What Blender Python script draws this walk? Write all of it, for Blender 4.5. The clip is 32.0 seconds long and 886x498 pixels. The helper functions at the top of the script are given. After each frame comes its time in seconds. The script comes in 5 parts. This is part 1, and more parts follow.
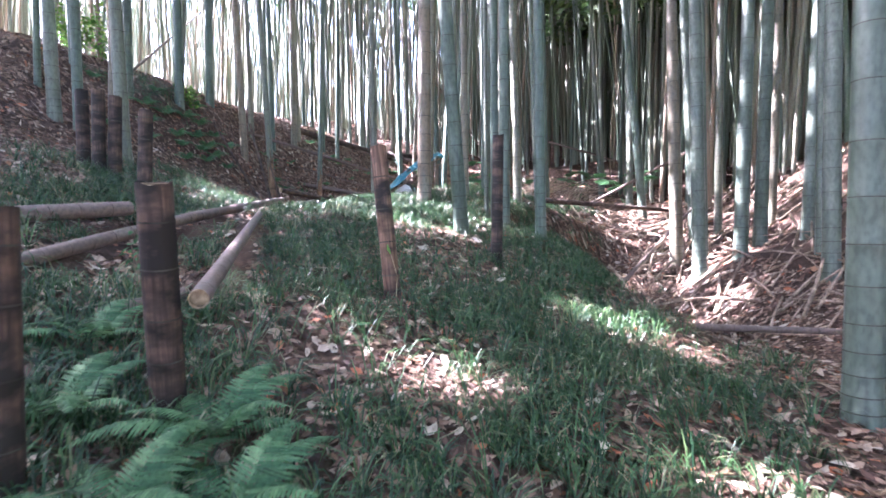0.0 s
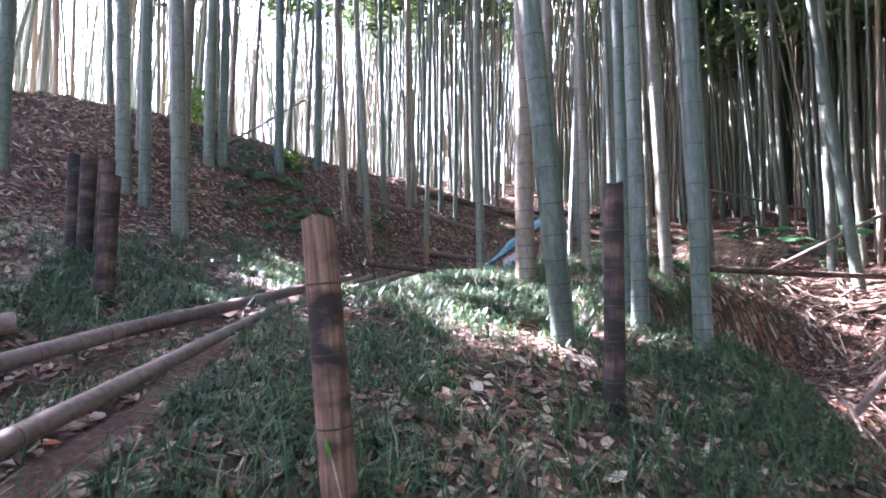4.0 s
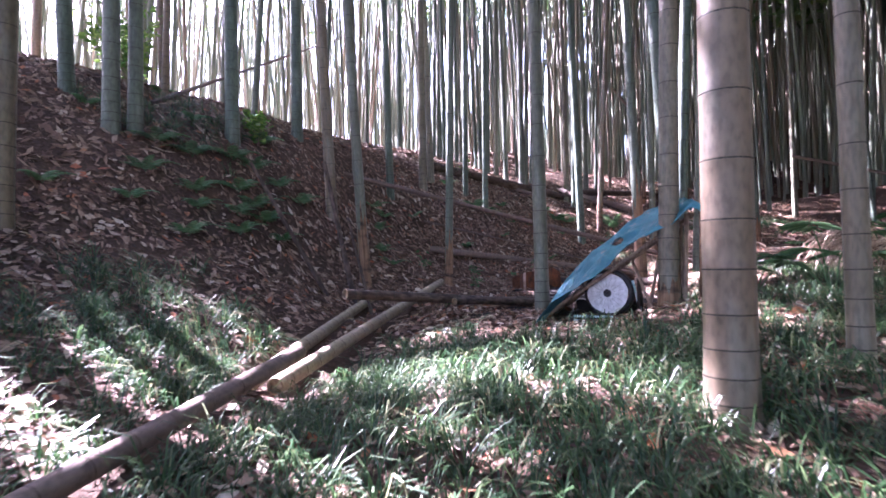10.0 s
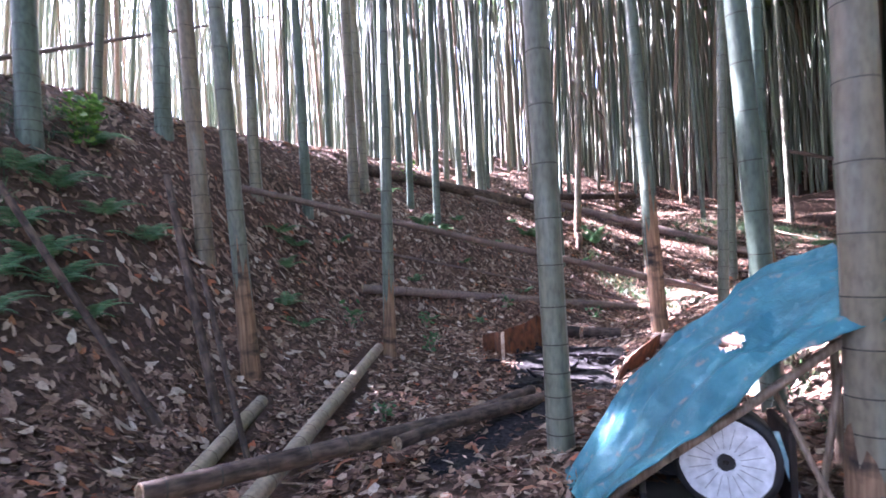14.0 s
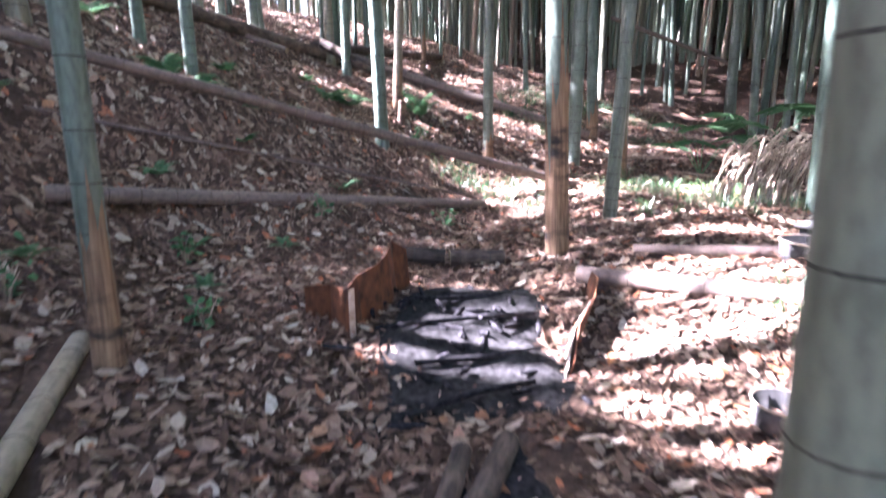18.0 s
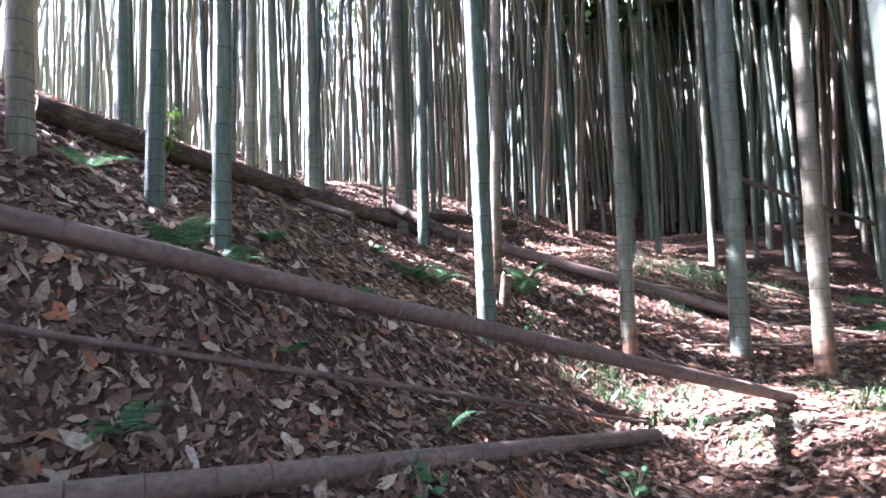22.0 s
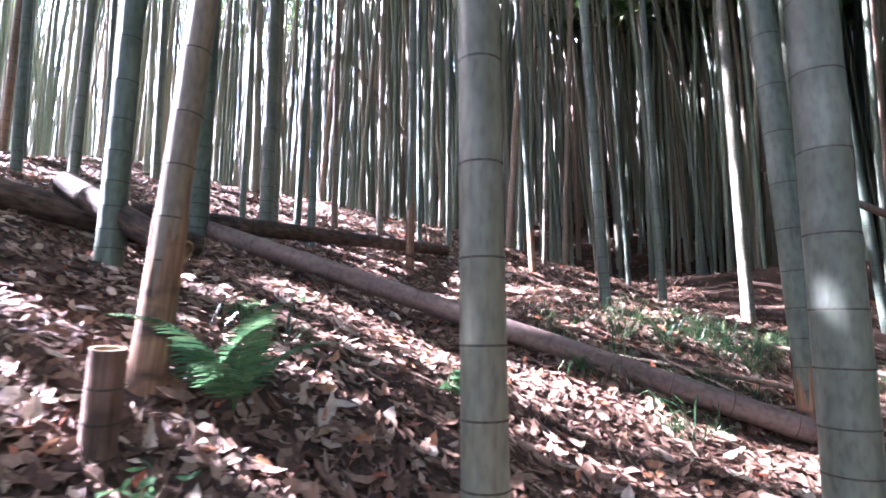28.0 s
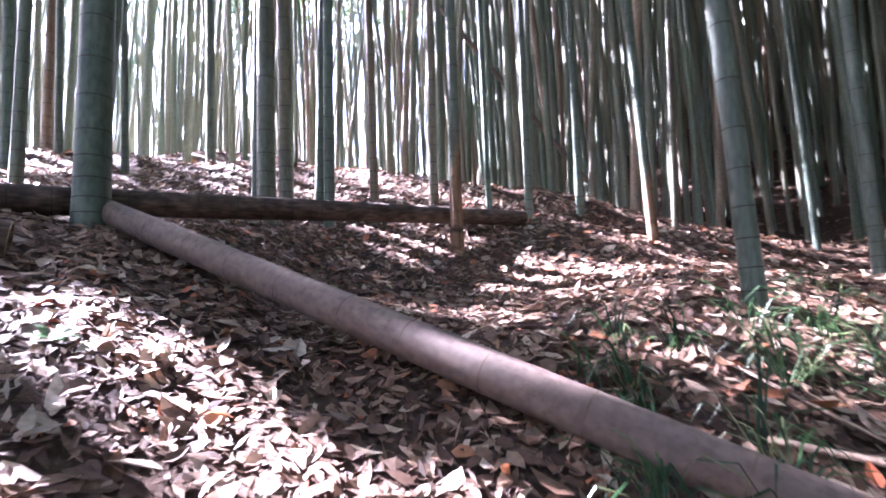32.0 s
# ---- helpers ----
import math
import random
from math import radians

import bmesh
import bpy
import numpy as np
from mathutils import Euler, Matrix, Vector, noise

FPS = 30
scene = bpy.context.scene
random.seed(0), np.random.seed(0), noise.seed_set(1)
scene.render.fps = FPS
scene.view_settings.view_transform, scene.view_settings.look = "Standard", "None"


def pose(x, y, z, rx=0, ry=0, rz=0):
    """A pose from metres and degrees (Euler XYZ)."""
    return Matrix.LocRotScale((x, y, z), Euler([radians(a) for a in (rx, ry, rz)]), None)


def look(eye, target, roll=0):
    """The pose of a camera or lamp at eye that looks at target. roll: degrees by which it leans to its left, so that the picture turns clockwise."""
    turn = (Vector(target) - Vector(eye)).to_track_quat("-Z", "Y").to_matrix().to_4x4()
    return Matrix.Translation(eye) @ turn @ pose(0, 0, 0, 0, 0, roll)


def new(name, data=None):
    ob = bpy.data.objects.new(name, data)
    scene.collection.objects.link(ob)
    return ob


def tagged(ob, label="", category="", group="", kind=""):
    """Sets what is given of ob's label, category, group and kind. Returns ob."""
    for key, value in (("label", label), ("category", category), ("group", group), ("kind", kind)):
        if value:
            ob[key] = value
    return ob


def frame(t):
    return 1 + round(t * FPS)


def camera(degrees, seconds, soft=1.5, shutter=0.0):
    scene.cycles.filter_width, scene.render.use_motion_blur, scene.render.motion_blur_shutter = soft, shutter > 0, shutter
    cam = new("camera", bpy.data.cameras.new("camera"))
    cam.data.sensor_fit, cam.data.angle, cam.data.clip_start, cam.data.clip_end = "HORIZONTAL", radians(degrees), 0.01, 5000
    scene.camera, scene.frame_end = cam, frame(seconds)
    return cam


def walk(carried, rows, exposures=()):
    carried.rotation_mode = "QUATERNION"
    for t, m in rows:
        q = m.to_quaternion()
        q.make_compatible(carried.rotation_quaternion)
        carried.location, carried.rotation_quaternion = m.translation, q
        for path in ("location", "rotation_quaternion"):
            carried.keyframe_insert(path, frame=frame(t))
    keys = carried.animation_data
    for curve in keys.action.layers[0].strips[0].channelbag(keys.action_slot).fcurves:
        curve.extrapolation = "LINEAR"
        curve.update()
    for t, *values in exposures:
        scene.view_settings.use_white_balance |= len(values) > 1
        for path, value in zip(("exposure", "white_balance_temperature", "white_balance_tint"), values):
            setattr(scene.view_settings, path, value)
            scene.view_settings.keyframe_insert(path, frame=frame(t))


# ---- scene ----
cam = camera(77.0, 32.0, 1.7, 0.5)
METRES, EYE, TILT, LEAN, TURN = 23.0, 1.3, -1.5, 0.0, 0.0
ROWS = [
    (0.0, 0.0, 0.0, 0.0, 0.0, 0.0, -0.0),
    (0.5, 0.0072, 0.0128, 0.0025, 1.63, 0.44, 1.25),
    (1.0, 0.0106, 0.0285, 0.0058, 1.88, -1.0, -1.14),
    (1.5, 0.0137, 0.0416, 0.0082, 4.58, 1.41, -0.65),
    (2.0, 0.0204, 0.0542, 0.0092, 14.2, 3.15, 0.38),
    (2.5, 0.0216, 0.0687, 0.01, 13.72, 1.9, -0.07),
    (3.0, 0.0207, 0.0825, 0.0149, 9.87, 2.79, -1.9),
    (3.5, 0.0216, 0.0973, 0.0185, 13.61, 5.8, -0.11),
    (5.5, 0.0113, 0.1499, 0.0294, 16.98, 4.8, -1.11),
    (6.0, 0.0069, 0.1652, 0.0296, 15.55, 6.75, -0.62),
    (6.5, 0.0011, 0.1787, 0.0347, 15.12, 6.27, -1.71),
    (7.0, -0.0006, 0.196, 0.038, 17.78, 6.57, -0.58),
    (7.5, -0.0032, 0.2083, 0.042, 19.9, 7.42, 0.68),
    (8.0, -0.0128, 0.2228, 0.0468, 21.8, 5.8, -1.6),
    (8.5, -0.0171, 0.2376, 0.0485, 19.37, 6.79, 0.72),
    (9.0, -0.0209, 0.2517, 0.0536, 22.34, 3.76, 0.19),
    (9.5, -0.0286, 0.2654, 0.0547, 20.7, 3.12, 0.4),
    (10.0, -0.0343, 0.2774, 0.0582, 17.01, 3.12, 0.14),
    (10.5, -0.0377, 0.2942, 0.0636, 18.78, 0.07, 0.63),
    (11.0, -0.0417, 0.3076, 0.0694, 19.53, -0.84, 2.91),
    (11.5, -0.0477, 0.3214, 0.0774, 16.73, 0.73, 2.74),
    (12.0, -0.048, 0.3366, 0.0803, 17.63, -0.78, 1.74),
    (12.5, -0.0499, 0.3509, 0.0848, 18.63, 2.67, 1.51),
    (13.0, -0.0584, 0.3669, 0.0884, 16.14, 2.28, -0.5),
    (13.5, -0.0635, 0.3846, 0.0889, 11.91, 3.93, 2.12),
    (15.5, -0.0791, 0.4516, 0.0957, 7.33, -6.74, -1.15),
    (16.0, -0.0844, 0.4671, 0.095, 1.31, -8.98, -1.24),
    (16.5, -0.09, 0.4811, 0.0954, -3.96, -13.32, -0.0),
    (17.0, -0.0924, 0.4967, 0.0964, -2.75, -14.46, 0.64),
    (17.5, -0.0966, 0.5144, 0.0971, -6.65, -16.13, -0.28),
    (18.0, -0.0993, 0.5295, 0.0994, -12.38, -11.46, 0.73),
    (18.5, -0.0987, 0.5465, 0.1015, -12.44, -4.22, 2.47),
    (19.0, -0.0981, 0.5589, 0.103, -15.75, 1.03, 2.02),
    (19.5, -0.1008, 0.5687, 0.1055, -12.56, 4.58, 1.05),
    (20.0, -0.1029, 0.5781, 0.1056, -5.86, 5.47, 0.43),
    (20.5, -0.1041, 0.5938, 0.1068, -5.24, 5.99, 3.97),
    (21.0, -0.1055, 0.606, 0.1076, -5.68, 5.52, 0.64),
    (21.5, -0.1093, 0.6206, 0.1093, -5.95, 7.87, 1.17),
    (22.0, -0.1126, 0.6374, 0.1098, -8.38, 5.52, 1.67),
    (22.5, -0.1154, 0.6513, 0.1117, -7.59, 5.89, -0.04),
    (23.0, -0.1185, 0.6672, 0.114, -14.44, 6.84, 0.72),
    (23.5, -0.1157, 0.6859, 0.1131, -13.79, 7.79, 1.6),
    (24.0, -0.1094, 0.6994, 0.116, -7.84, 7.36, 0.19),
    (24.5, -0.1029, 0.7154, 0.1177, -8.67, 9.68, 2.74),
    (26.5, -0.0527, 0.7623, 0.1181, -8.19, 9.45, 1.25),
    (27.0, -0.0369, 0.7745, 0.1177, -8.66, 10.22, 0.79),
    (27.5, -0.0229, 0.788, 0.1193, -10.34, 10.69, 0.83),
    (28.0, -0.0095, 0.7982, 0.1214, -6.83, 10.01, 0.1),
    (28.5, 0.0016, 0.8084, 0.1209, -6.88, 11.01, -0.56),
    (29.0, 0.0107, 0.8205, 0.1235, -5.12, 7.85, 2.45),
    (29.5, 0.0213, 0.8303, 0.1233, -2.15, 7.86, 1.14),
    (30.0, 0.0304, 0.838, 0.1261, 1.78, 5.97, -0.51),
    (30.5, 0.0337, 0.8469, 0.127, 4.16, 8.02, -2.3),
    (31.0, 0.0369, 0.8633, 0.13, 4.45, 10.2, -0.86),
    (31.5, 0.0385, 0.8794, 0.131, 6.6, 9.24, 2.81),
    (32.0, 0.0394, 0.8928, 0.1351, 9.6, 7.75, 1.54),
]
walk(cam, [(t, pose(0, 0, EYE, TILT, LEAN, TURN) @ pose(METRES * x, METRES * y, METRES * z, 90 + pitch, roll, yaw)) for t, x, y, z, yaw, pitch, roll in ROWS],
     [(0.0, 5.88, 5450, 33), (3.0, 5.72, 5500, 36), (7.5, 5.28, 5650, 46),
    (10.0, 5.25, 5600, 48), (12.0, 5.95, 5500, 46), (13.0, 5.70, 5500, 41),
    (16.0, 5.92, 5450, 40), (18.0, 5.85, 5450, 33), (21.0, 5.50, 5400, 34), (24.0, 5.65, 5450, 36),
    (28.0, 5.68, 5450, 37), (30.0, 5.70, 5450, 37), (32.0, 5.65, 5400, 37)])

# ---- world, sun, exposure ----
SUN_LEFT, SUN_UP = 72.0, 40.0          # degrees left of the first view's way, and above the horizon
world = bpy.data.worlds.new("sky")
scene.world = world
world.use_nodes = True
_n = world.node_tree.nodes
_sky = _n.new("ShaderNodeTexSky")
_sky.sky_type, _sky.sun_disc = "NISHITA", False
_sky.sun_elevation, _sky.sun_rotation = radians(SUN_UP), radians(-SUN_LEFT)
_sky.dust_density, _sky.air_density = 3.0, 1.2
world.node_tree.links.new(_sky.outputs[0], _n["Background"].inputs[0])
_n["Background"].inputs[1].default_value = 0.034
_to_sun = Vector((-math.sin(radians(SUN_LEFT)) * math.cos(radians(SUN_UP)), math.cos(radians(SUN_LEFT)) * math.cos(radians(SUN_UP)), math.sin(radians(SUN_UP))))
sun = new("sun", bpy.data.lights.new("sun", "SUN"))
sun.data.energy, sun.data.angle, sun.data.color = 5.0, radians(0.6), (1.0, 0.95, 0.89)
sun.matrix_world = look(_to_sun * 60, (0, 0, 0))


# ---- materials ----
def node_material(name, rough=0.8, metallic=0.0, spec=0.3):
    m = bpy.data.materials.new(name)
    m.use_nodes = True
    b = m.node_tree.nodes["Principled BSDF"]
    b.inputs["Roughness"].default_value, b.inputs["Metallic"].default_value = rough, metallic
    b.inputs["Specular IOR Level"].default_value = spec
    return m, m.node_tree.nodes, m.node_tree.links, b


def ramp(nodes, stops):
    r = nodes.new("ShaderNodeValToRGB")
    e = r.color_ramp.elements
    while len(e) < len(stops):
        e.new(0.5)
    for k, (at, c) in zip(e, stops):
        k.position, k.color = at, (*c, 1)
    return r


def noise_tex(nodes, links, scale, detail=6, stretch=None, coord="Object"):
    tc = nodes.new("ShaderNodeTexCoord")
    t = nodes.new("ShaderNodeTexNoise")
    t.inputs["Scale"].default_value, t.inputs["Detail"].default_value = scale, detail
    if stretch:
        mp = nodes.new("ShaderNodeMapping")
        mp.inputs["Scale"].default_value = stretch
        links.new(tc.outputs[coord], mp.inputs[0])
        links.new(mp.outputs[0], t.inputs["Vector"])
    else:
        links.new(tc.outputs[coord], t.inputs["Vector"])
    return t


def mixed(nodes, links, fac, a, b, kind="MIX"):
    m = nodes.new("ShaderNodeMix")
    m.data_type, m.blend_type = "RGBA", kind
    for sock, v in ((m.inputs["Factor"], fac), (m.inputs["A"], a), (m.inputs["B"], b)):
        if isinstance(v, (int, float)):
            sock.default_value = v
        elif isinstance(v, tuple):
            sock.default_value = (*v, 1)
        else:
            links.new(v, sock)
    return m.outputs["Result"]


def bumped(nodes, links, bsdf, height, strength=0.3, distance=0.01):
    b = nodes.new("ShaderNodeBump")
    b.inputs["Strength"].default_value, b.inputs["Distance"].default_value = strength, distance
    links.new(height, b.inputs["Height"])
    links.new(b.outputs[0], bsdf.inputs["Normal"])


def random_of(nodes, kind):
    if kind == "object":
        return nodes.new("ShaderNodeObjectInfo").outputs["Random"]
    return nodes.new("ShaderNodeNewGeometry").outputs["Random Per Island"]


def culm_material(name, tones, who="object", rough=0.42, grain=1.0, pale=(0.22, 0.255, 0.22)):
    """Waxy bamboo skin: tone by culm, long streaks, pale bloom and blotches."""
    m, n, l, b = node_material(name, rough, spec=0.4)
    tone = ramp(n, tones)
    l.new(random_of(n, who), tone.inputs[0])
    streak = noise_tex(n, l, 1.6 * grain, 5, (1, 1, 0.35 if grain == 1 else 0.06))
    dark = ramp(n, [(0.3, (0.72, 0.72, 0.70)), (0.7, (1.12, 1.10, 1.08))])
    l.new(streak.outputs[0], dark.inputs[0])
    c = mixed(n, l, 1.0, tone.outputs[0], dark.outputs[0], "MULTIPLY")
    bloom = noise_tex(n, l, 1.1 * grain, 8, (0.7, 0.7, 1.6 if grain == 1 else 0.3))
    br = ramp(n, [(0.52, (0, 0, 0)), (0.72, (0.42, 0.42, 0.42))])
    l.new(bloom.outputs[0], br.inputs[0])
    c = mixed(n, l, br.outputs[0], c, pale)
    spots = noise_tex(n, l, 15 if grain == 1 else 30, 6, (0.22, 0.22, 1) if grain == 1 else (1, 1, 1))
    sr = ramp(n, [(0.36, (0.76, 0.77, 0.75)), (0.5, (1, 1, 1)), (0.66, (1.16, 1.15, 1.13))])
    l.new(spots.outputs[0], sr.inputs[0])
    c = mixed(n, l, 1.0, c, sr.outputs[0], "MULTIPLY")
    l.new(c, b.inputs["Base Color"])
    fine = noise_tex(n, l, 7 * grain, 4, (1, 1, 3 if grain == 1 else 0.3))
    bumped(n, l, b, fine.outputs[0], 0.12, 0.004)
    return m


def wood_material(name, dark, light, scale=14, stretch=(1, 1, 0.08), rough=0.8, bump=0.4, who=None):
    m, n, l, b = node_material(name, rough)
    g = noise_tex(n, l, scale, 8, stretch)
    r = ramp(n, [(0.3, dark), (0.72, light)])
    l.new(g.outputs[0], r.inputs[0])
    c = r.outputs[0]
    s = noise_tex(n, l, 7.0, 7)
    sr = ramp(n, [(0.35, (0.45, 0.42, 0.40)), (0.65, (1.15, 1.12, 1.1))])
    l.new(s.outputs[0], sr.inputs[0])
    c = mixed(n, l, 1.0, c, sr.outputs[0], "MULTIPLY")
    l.new(c, b.inputs["Base Color"])
    bumped(n, l, b, g.outputs[0], bump, 0.006)
    return m


def burnt_material(name, dark, light, burnt):
    """Dry split bamboo: long grain, and blackened patches that lie round the culm."""
    m, n, l, b = node_material(name, 0.75)
    g = noise_tex(n, l, 60, 8, (1, 1, 0.06))
    r = ramp(n, [(0.3, dark), (0.72, light)])
    l.new(g.outputs[0], r.inputs[0])
    s = noise_tex(n, l, 5.0, 6, (0.7, 0.7, 1.5))
    sr = ramp(n, [(burnt - 0.04, (1, 1, 1)), (burnt + 0.13, (0, 0, 0))])
    l.new(s.outputs[0], sr.inputs[0])
    l.new(mixed(n, l, sr.outputs[0], r.outputs[0], (0.018, 0.014, 0.012)), b.inputs["Base Color"])
    bumped(n, l, b, g.outputs[0], 0.5, 0.006)
    return m


def leaf_material(name, tones, rough=0.6, through_light=0.35, who="island", spec=0.4):
    m, n, l, b = node_material(name, rough, spec=spec)
    r = ramp(n, tones)
    l.new(random_of(n, who), r.inputs[0])
    g = noise_tex(n, l, 40, 4)
    gr = ramp(n, [(0.3, (0.7, 0.7, 0.7)), (0.7, (1.15, 1.15, 1.15))])
    l.new(g.outputs[0], gr.inputs[0])
    c = mixed(n, l, 1.0, r.outputs[0], gr.outputs[0], "MULTIPLY")
    l.new(c, b.inputs["Base Color"])
    if through_light:
        t = n.new("ShaderNodeBsdfTranslucent")
        mx = n.new("ShaderNodeMixShader")
        mx.inputs[0].default_value = through_light
        l.new(c, t.inputs[0])
        l.new(b.outputs[0], mx.inputs[1])
        l.new(t.outputs[0], mx.inputs[2])
        l.new(mx.outputs[0], n["Material Output"].inputs[0])
    return m


def soil_material():
    m, n, l, b = node_material("forest_soil", 0.95, spec=0.1)
    big = noise_tex(n, l, 0.9, 5)
    small = noise_tex(n, l, 26, 10)
    r = ramp(n, [(0.3, (0.050, 0.034, 0.026)), (0.55, (0.085, 0.056, 0.042)), (0.75, (0.145, 0.10, 0.077))])
    l.new(small.outputs[0], r.inputs[0])
    r2 = ramp(n, [(0.35, (0.6, 0.6, 0.58)), (0.65, (1.1, 1.05, 1.0))])
    l.new(big.outputs[0], r2.inputs[0])
    l.new(mixed(n, l, 1.0, r.outputs[0], r2.outputs[0], "MULTIPLY"), b.inputs["Base Color"])
    bumped(n, l, b, small.outputs[0], 0.8, 0.03)
    return m


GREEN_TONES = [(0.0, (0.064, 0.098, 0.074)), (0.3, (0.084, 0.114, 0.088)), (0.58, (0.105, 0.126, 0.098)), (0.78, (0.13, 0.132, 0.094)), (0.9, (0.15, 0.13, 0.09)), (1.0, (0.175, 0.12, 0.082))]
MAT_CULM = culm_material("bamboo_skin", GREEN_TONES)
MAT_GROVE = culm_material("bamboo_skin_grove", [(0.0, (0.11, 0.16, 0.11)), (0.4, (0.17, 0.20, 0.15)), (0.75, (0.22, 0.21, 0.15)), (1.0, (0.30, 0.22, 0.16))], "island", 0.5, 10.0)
MAT_NODE = wood_material("bamboo_node", (0.030, 0.030, 0.024), (0.08, 0.078, 0.06), rough=0.7)
MAT_DEAD = culm_material("dead_bamboo_skin", [(0.0, (0.125, 0.088, 0.074)), (0.5, (0.16, 0.116, 0.098)), (1.0, (0.21, 0.16, 0.132))], rough=0.75, grain=14.0, pale=(0.27, 0.212, 0.165))
MAT_TAN = culm_material("tan_bamboo_skin", [(0.0, (0.17, 0.135, 0.085)), (0.5, (0.21, 0.17, 0.11)), (1.0, (0.26, 0.215, 0.15))], rough=0.6, grain=14.0, pale=(0.32, 0.29, 0.22))
MAT_SCAR = wood_material("dead_bamboo_node", (0.09, 0.065, 0.05), (0.17, 0.13, 0.10), rough=0.8)
MAT_POST = burnt_material("weathered_bamboo", (0.065, 0.033, 0.022), (0.24, 0.145, 0.095), 0.42)
MAT_SHEATH = burnt_material("dry_orange_skin", (0.10, 0.058, 0.034), (0.29, 0.18, 0.105), 0.36)
MAT_STUMP = wood_material("brown_stump_skin", (0.085, 0.052, 0.038), (0.23, 0.155, 0.115), 60, (1, 1, 0.1), rough=0.7)
MAT_STAKE = burnt_material("dark_old_bamboo", (0.045, 0.028, 0.022), (0.15, 0.092, 0.066), 0.5)
MAT_CHAR = wood_material("charred_bamboo", (0.012, 0.010, 0.009), (0.085, 0.062, 0.05), 50)
MAT_BARK = wood_material("dark_bark", (0.030, 0.022, 0.018), (0.15, 0.11, 0.085), 40, (1, 1, 0.25))
MAT_STICK = wood_material("dry_sticks", (0.16, 0.11, 0.075), (0.42, 0.33, 0.25), 60)
MAT_CUT = wood_material("cut_bamboo_end", (0.22, 0.16, 0.10), (0.46, 0.36, 0.24), 30, (1, 1, 1))
MAT_SOIL = soil_material()
LITTER_TONES = [(0.0, (0.045, 0.022, 0.013)), (0.35, (0.110, 0.058, 0.035)), (0.62, (0.180, 0.106, 0.067)), (0.84, (0.27, 0.180, 0.120)), (0.955, (0.42, 0.33, 0.245)), (0.97, (0.30, 0.14, 0.065)), (1.0, (0.33, 0.09, 0.036))]
PALE_TONES = [(0.0, (0.14, 0.075, 0.045)), (0.35, (0.24, 0.155, 0.105)), (0.65, (0.38, 0.295, 0.215)), (0.93, (0.50, 0.42, 0.33)), (0.965, (0.32, 0.15, 0.07)), (1.0, (0.34, 0.09, 0.036))]
MAT_LITTER = leaf_material("dead_leaves", LITTER_TONES, 0.7, 0.15)
MAT_PALE = leaf_material("pale_dead_leaves", PALE_TONES, 0.65, 0.15)
MAT_LITTER_ONE = leaf_material("dead_leaf", [(0.0, (0.24, 0.09, 0.04)), (0.2, (0.27, 0.13, 0.065)), (0.4, (0.20, 0.12, 0.08)), (0.8, (0.42, 0.33, 0.245)), (1.0, (0.36, 0.08, 0.035))], 0.6, 0.2, "object")
MAT_GRASS = leaf_material("grass_blades", [(0.0, (0.015, 0.042, 0.017)), (0.5, (0.030, 0.074, 0.027)), (0.85, (0.075, 0.135, 0.048)), (1.0, (0.19, 0.18, 0.10))], 0.4, 0.35, spec=0.35)
MAT_FERN = leaf_material("fern_green", [(0.0, (0.045, 0.115, 0.05)), (1.0, (0.12, 0.23, 0.10))], 0.55, 0.35, spec=0.2)
MAT_SHRUB = leaf_material("shrub_leaves", [(0.0, (0.07, 0.17, 0.03)), (0.6, (0.13, 0.28, 0.05)), (1.0, (0.26, 0.38, 0.08))], 0.4, 0.5)
MAT_CANOPY = leaf_material("bamboo_leaves", [(0.0, (0.04, 0.09, 0.025)), (0.6, (0.075, 0.14, 0.04)), (1.0, (0.14, 0.19, 0.06))], 0.5, 0.3)


# ---- mesh helpers ----
def array_mesh(name, verts, faces, mats, index=None, smooth=False):
    """A mesh from arrays: verts (n, 3), faces (m, k)."""
    verts, faces = np.asarray(verts, np.float32), np.asarray(faces, np.int32)
    me = bpy.data.meshes.new(name)
    me.vertices.add(len(verts))
    me.vertices.foreach_set("co", verts.ravel())
    k = faces.shape[1]
    me.loops.add(faces.size)
    me.loops.foreach_set("vertex_index", faces.ravel())
    me.polygons.add(len(faces))
    me.polygons.foreach_set("loop_start", np.arange(0, faces.size, k, dtype=np.int32))
    for m in mats if isinstance(mats, (list, tuple)) else [mats]:
        me.materials.append(m)
    if index is not None:
        me.polygons.foreach_set("material_index", np.asarray(index, np.int32))
    me.polygons.foreach_set("use_smooth", np.full(len(faces), smooth))
    me.update(calc_edges=True)
    me.validate()
    return me


def part(name, data, material, parent, label=""):
    """Links a bmesh or a mesh as one object under a thing or a part."""
    if isinstance(data, bmesh.types.BMesh):
        me = bpy.data.meshes.new(name)
        data.to_mesh(me)
        data.free()
        me.materials.append(material)
    else:
        me = data
    ob = new(name, me)
    ob.parent = parent
    if label:
        ob["label"] = label
    return ob


def thing(name, m, label, category, group="", kind=""):
    ob = new(name)
    ob.empty_display_size = 0.1
    ob.matrix_world = m
    return tagged(ob, label, category, group, kind)


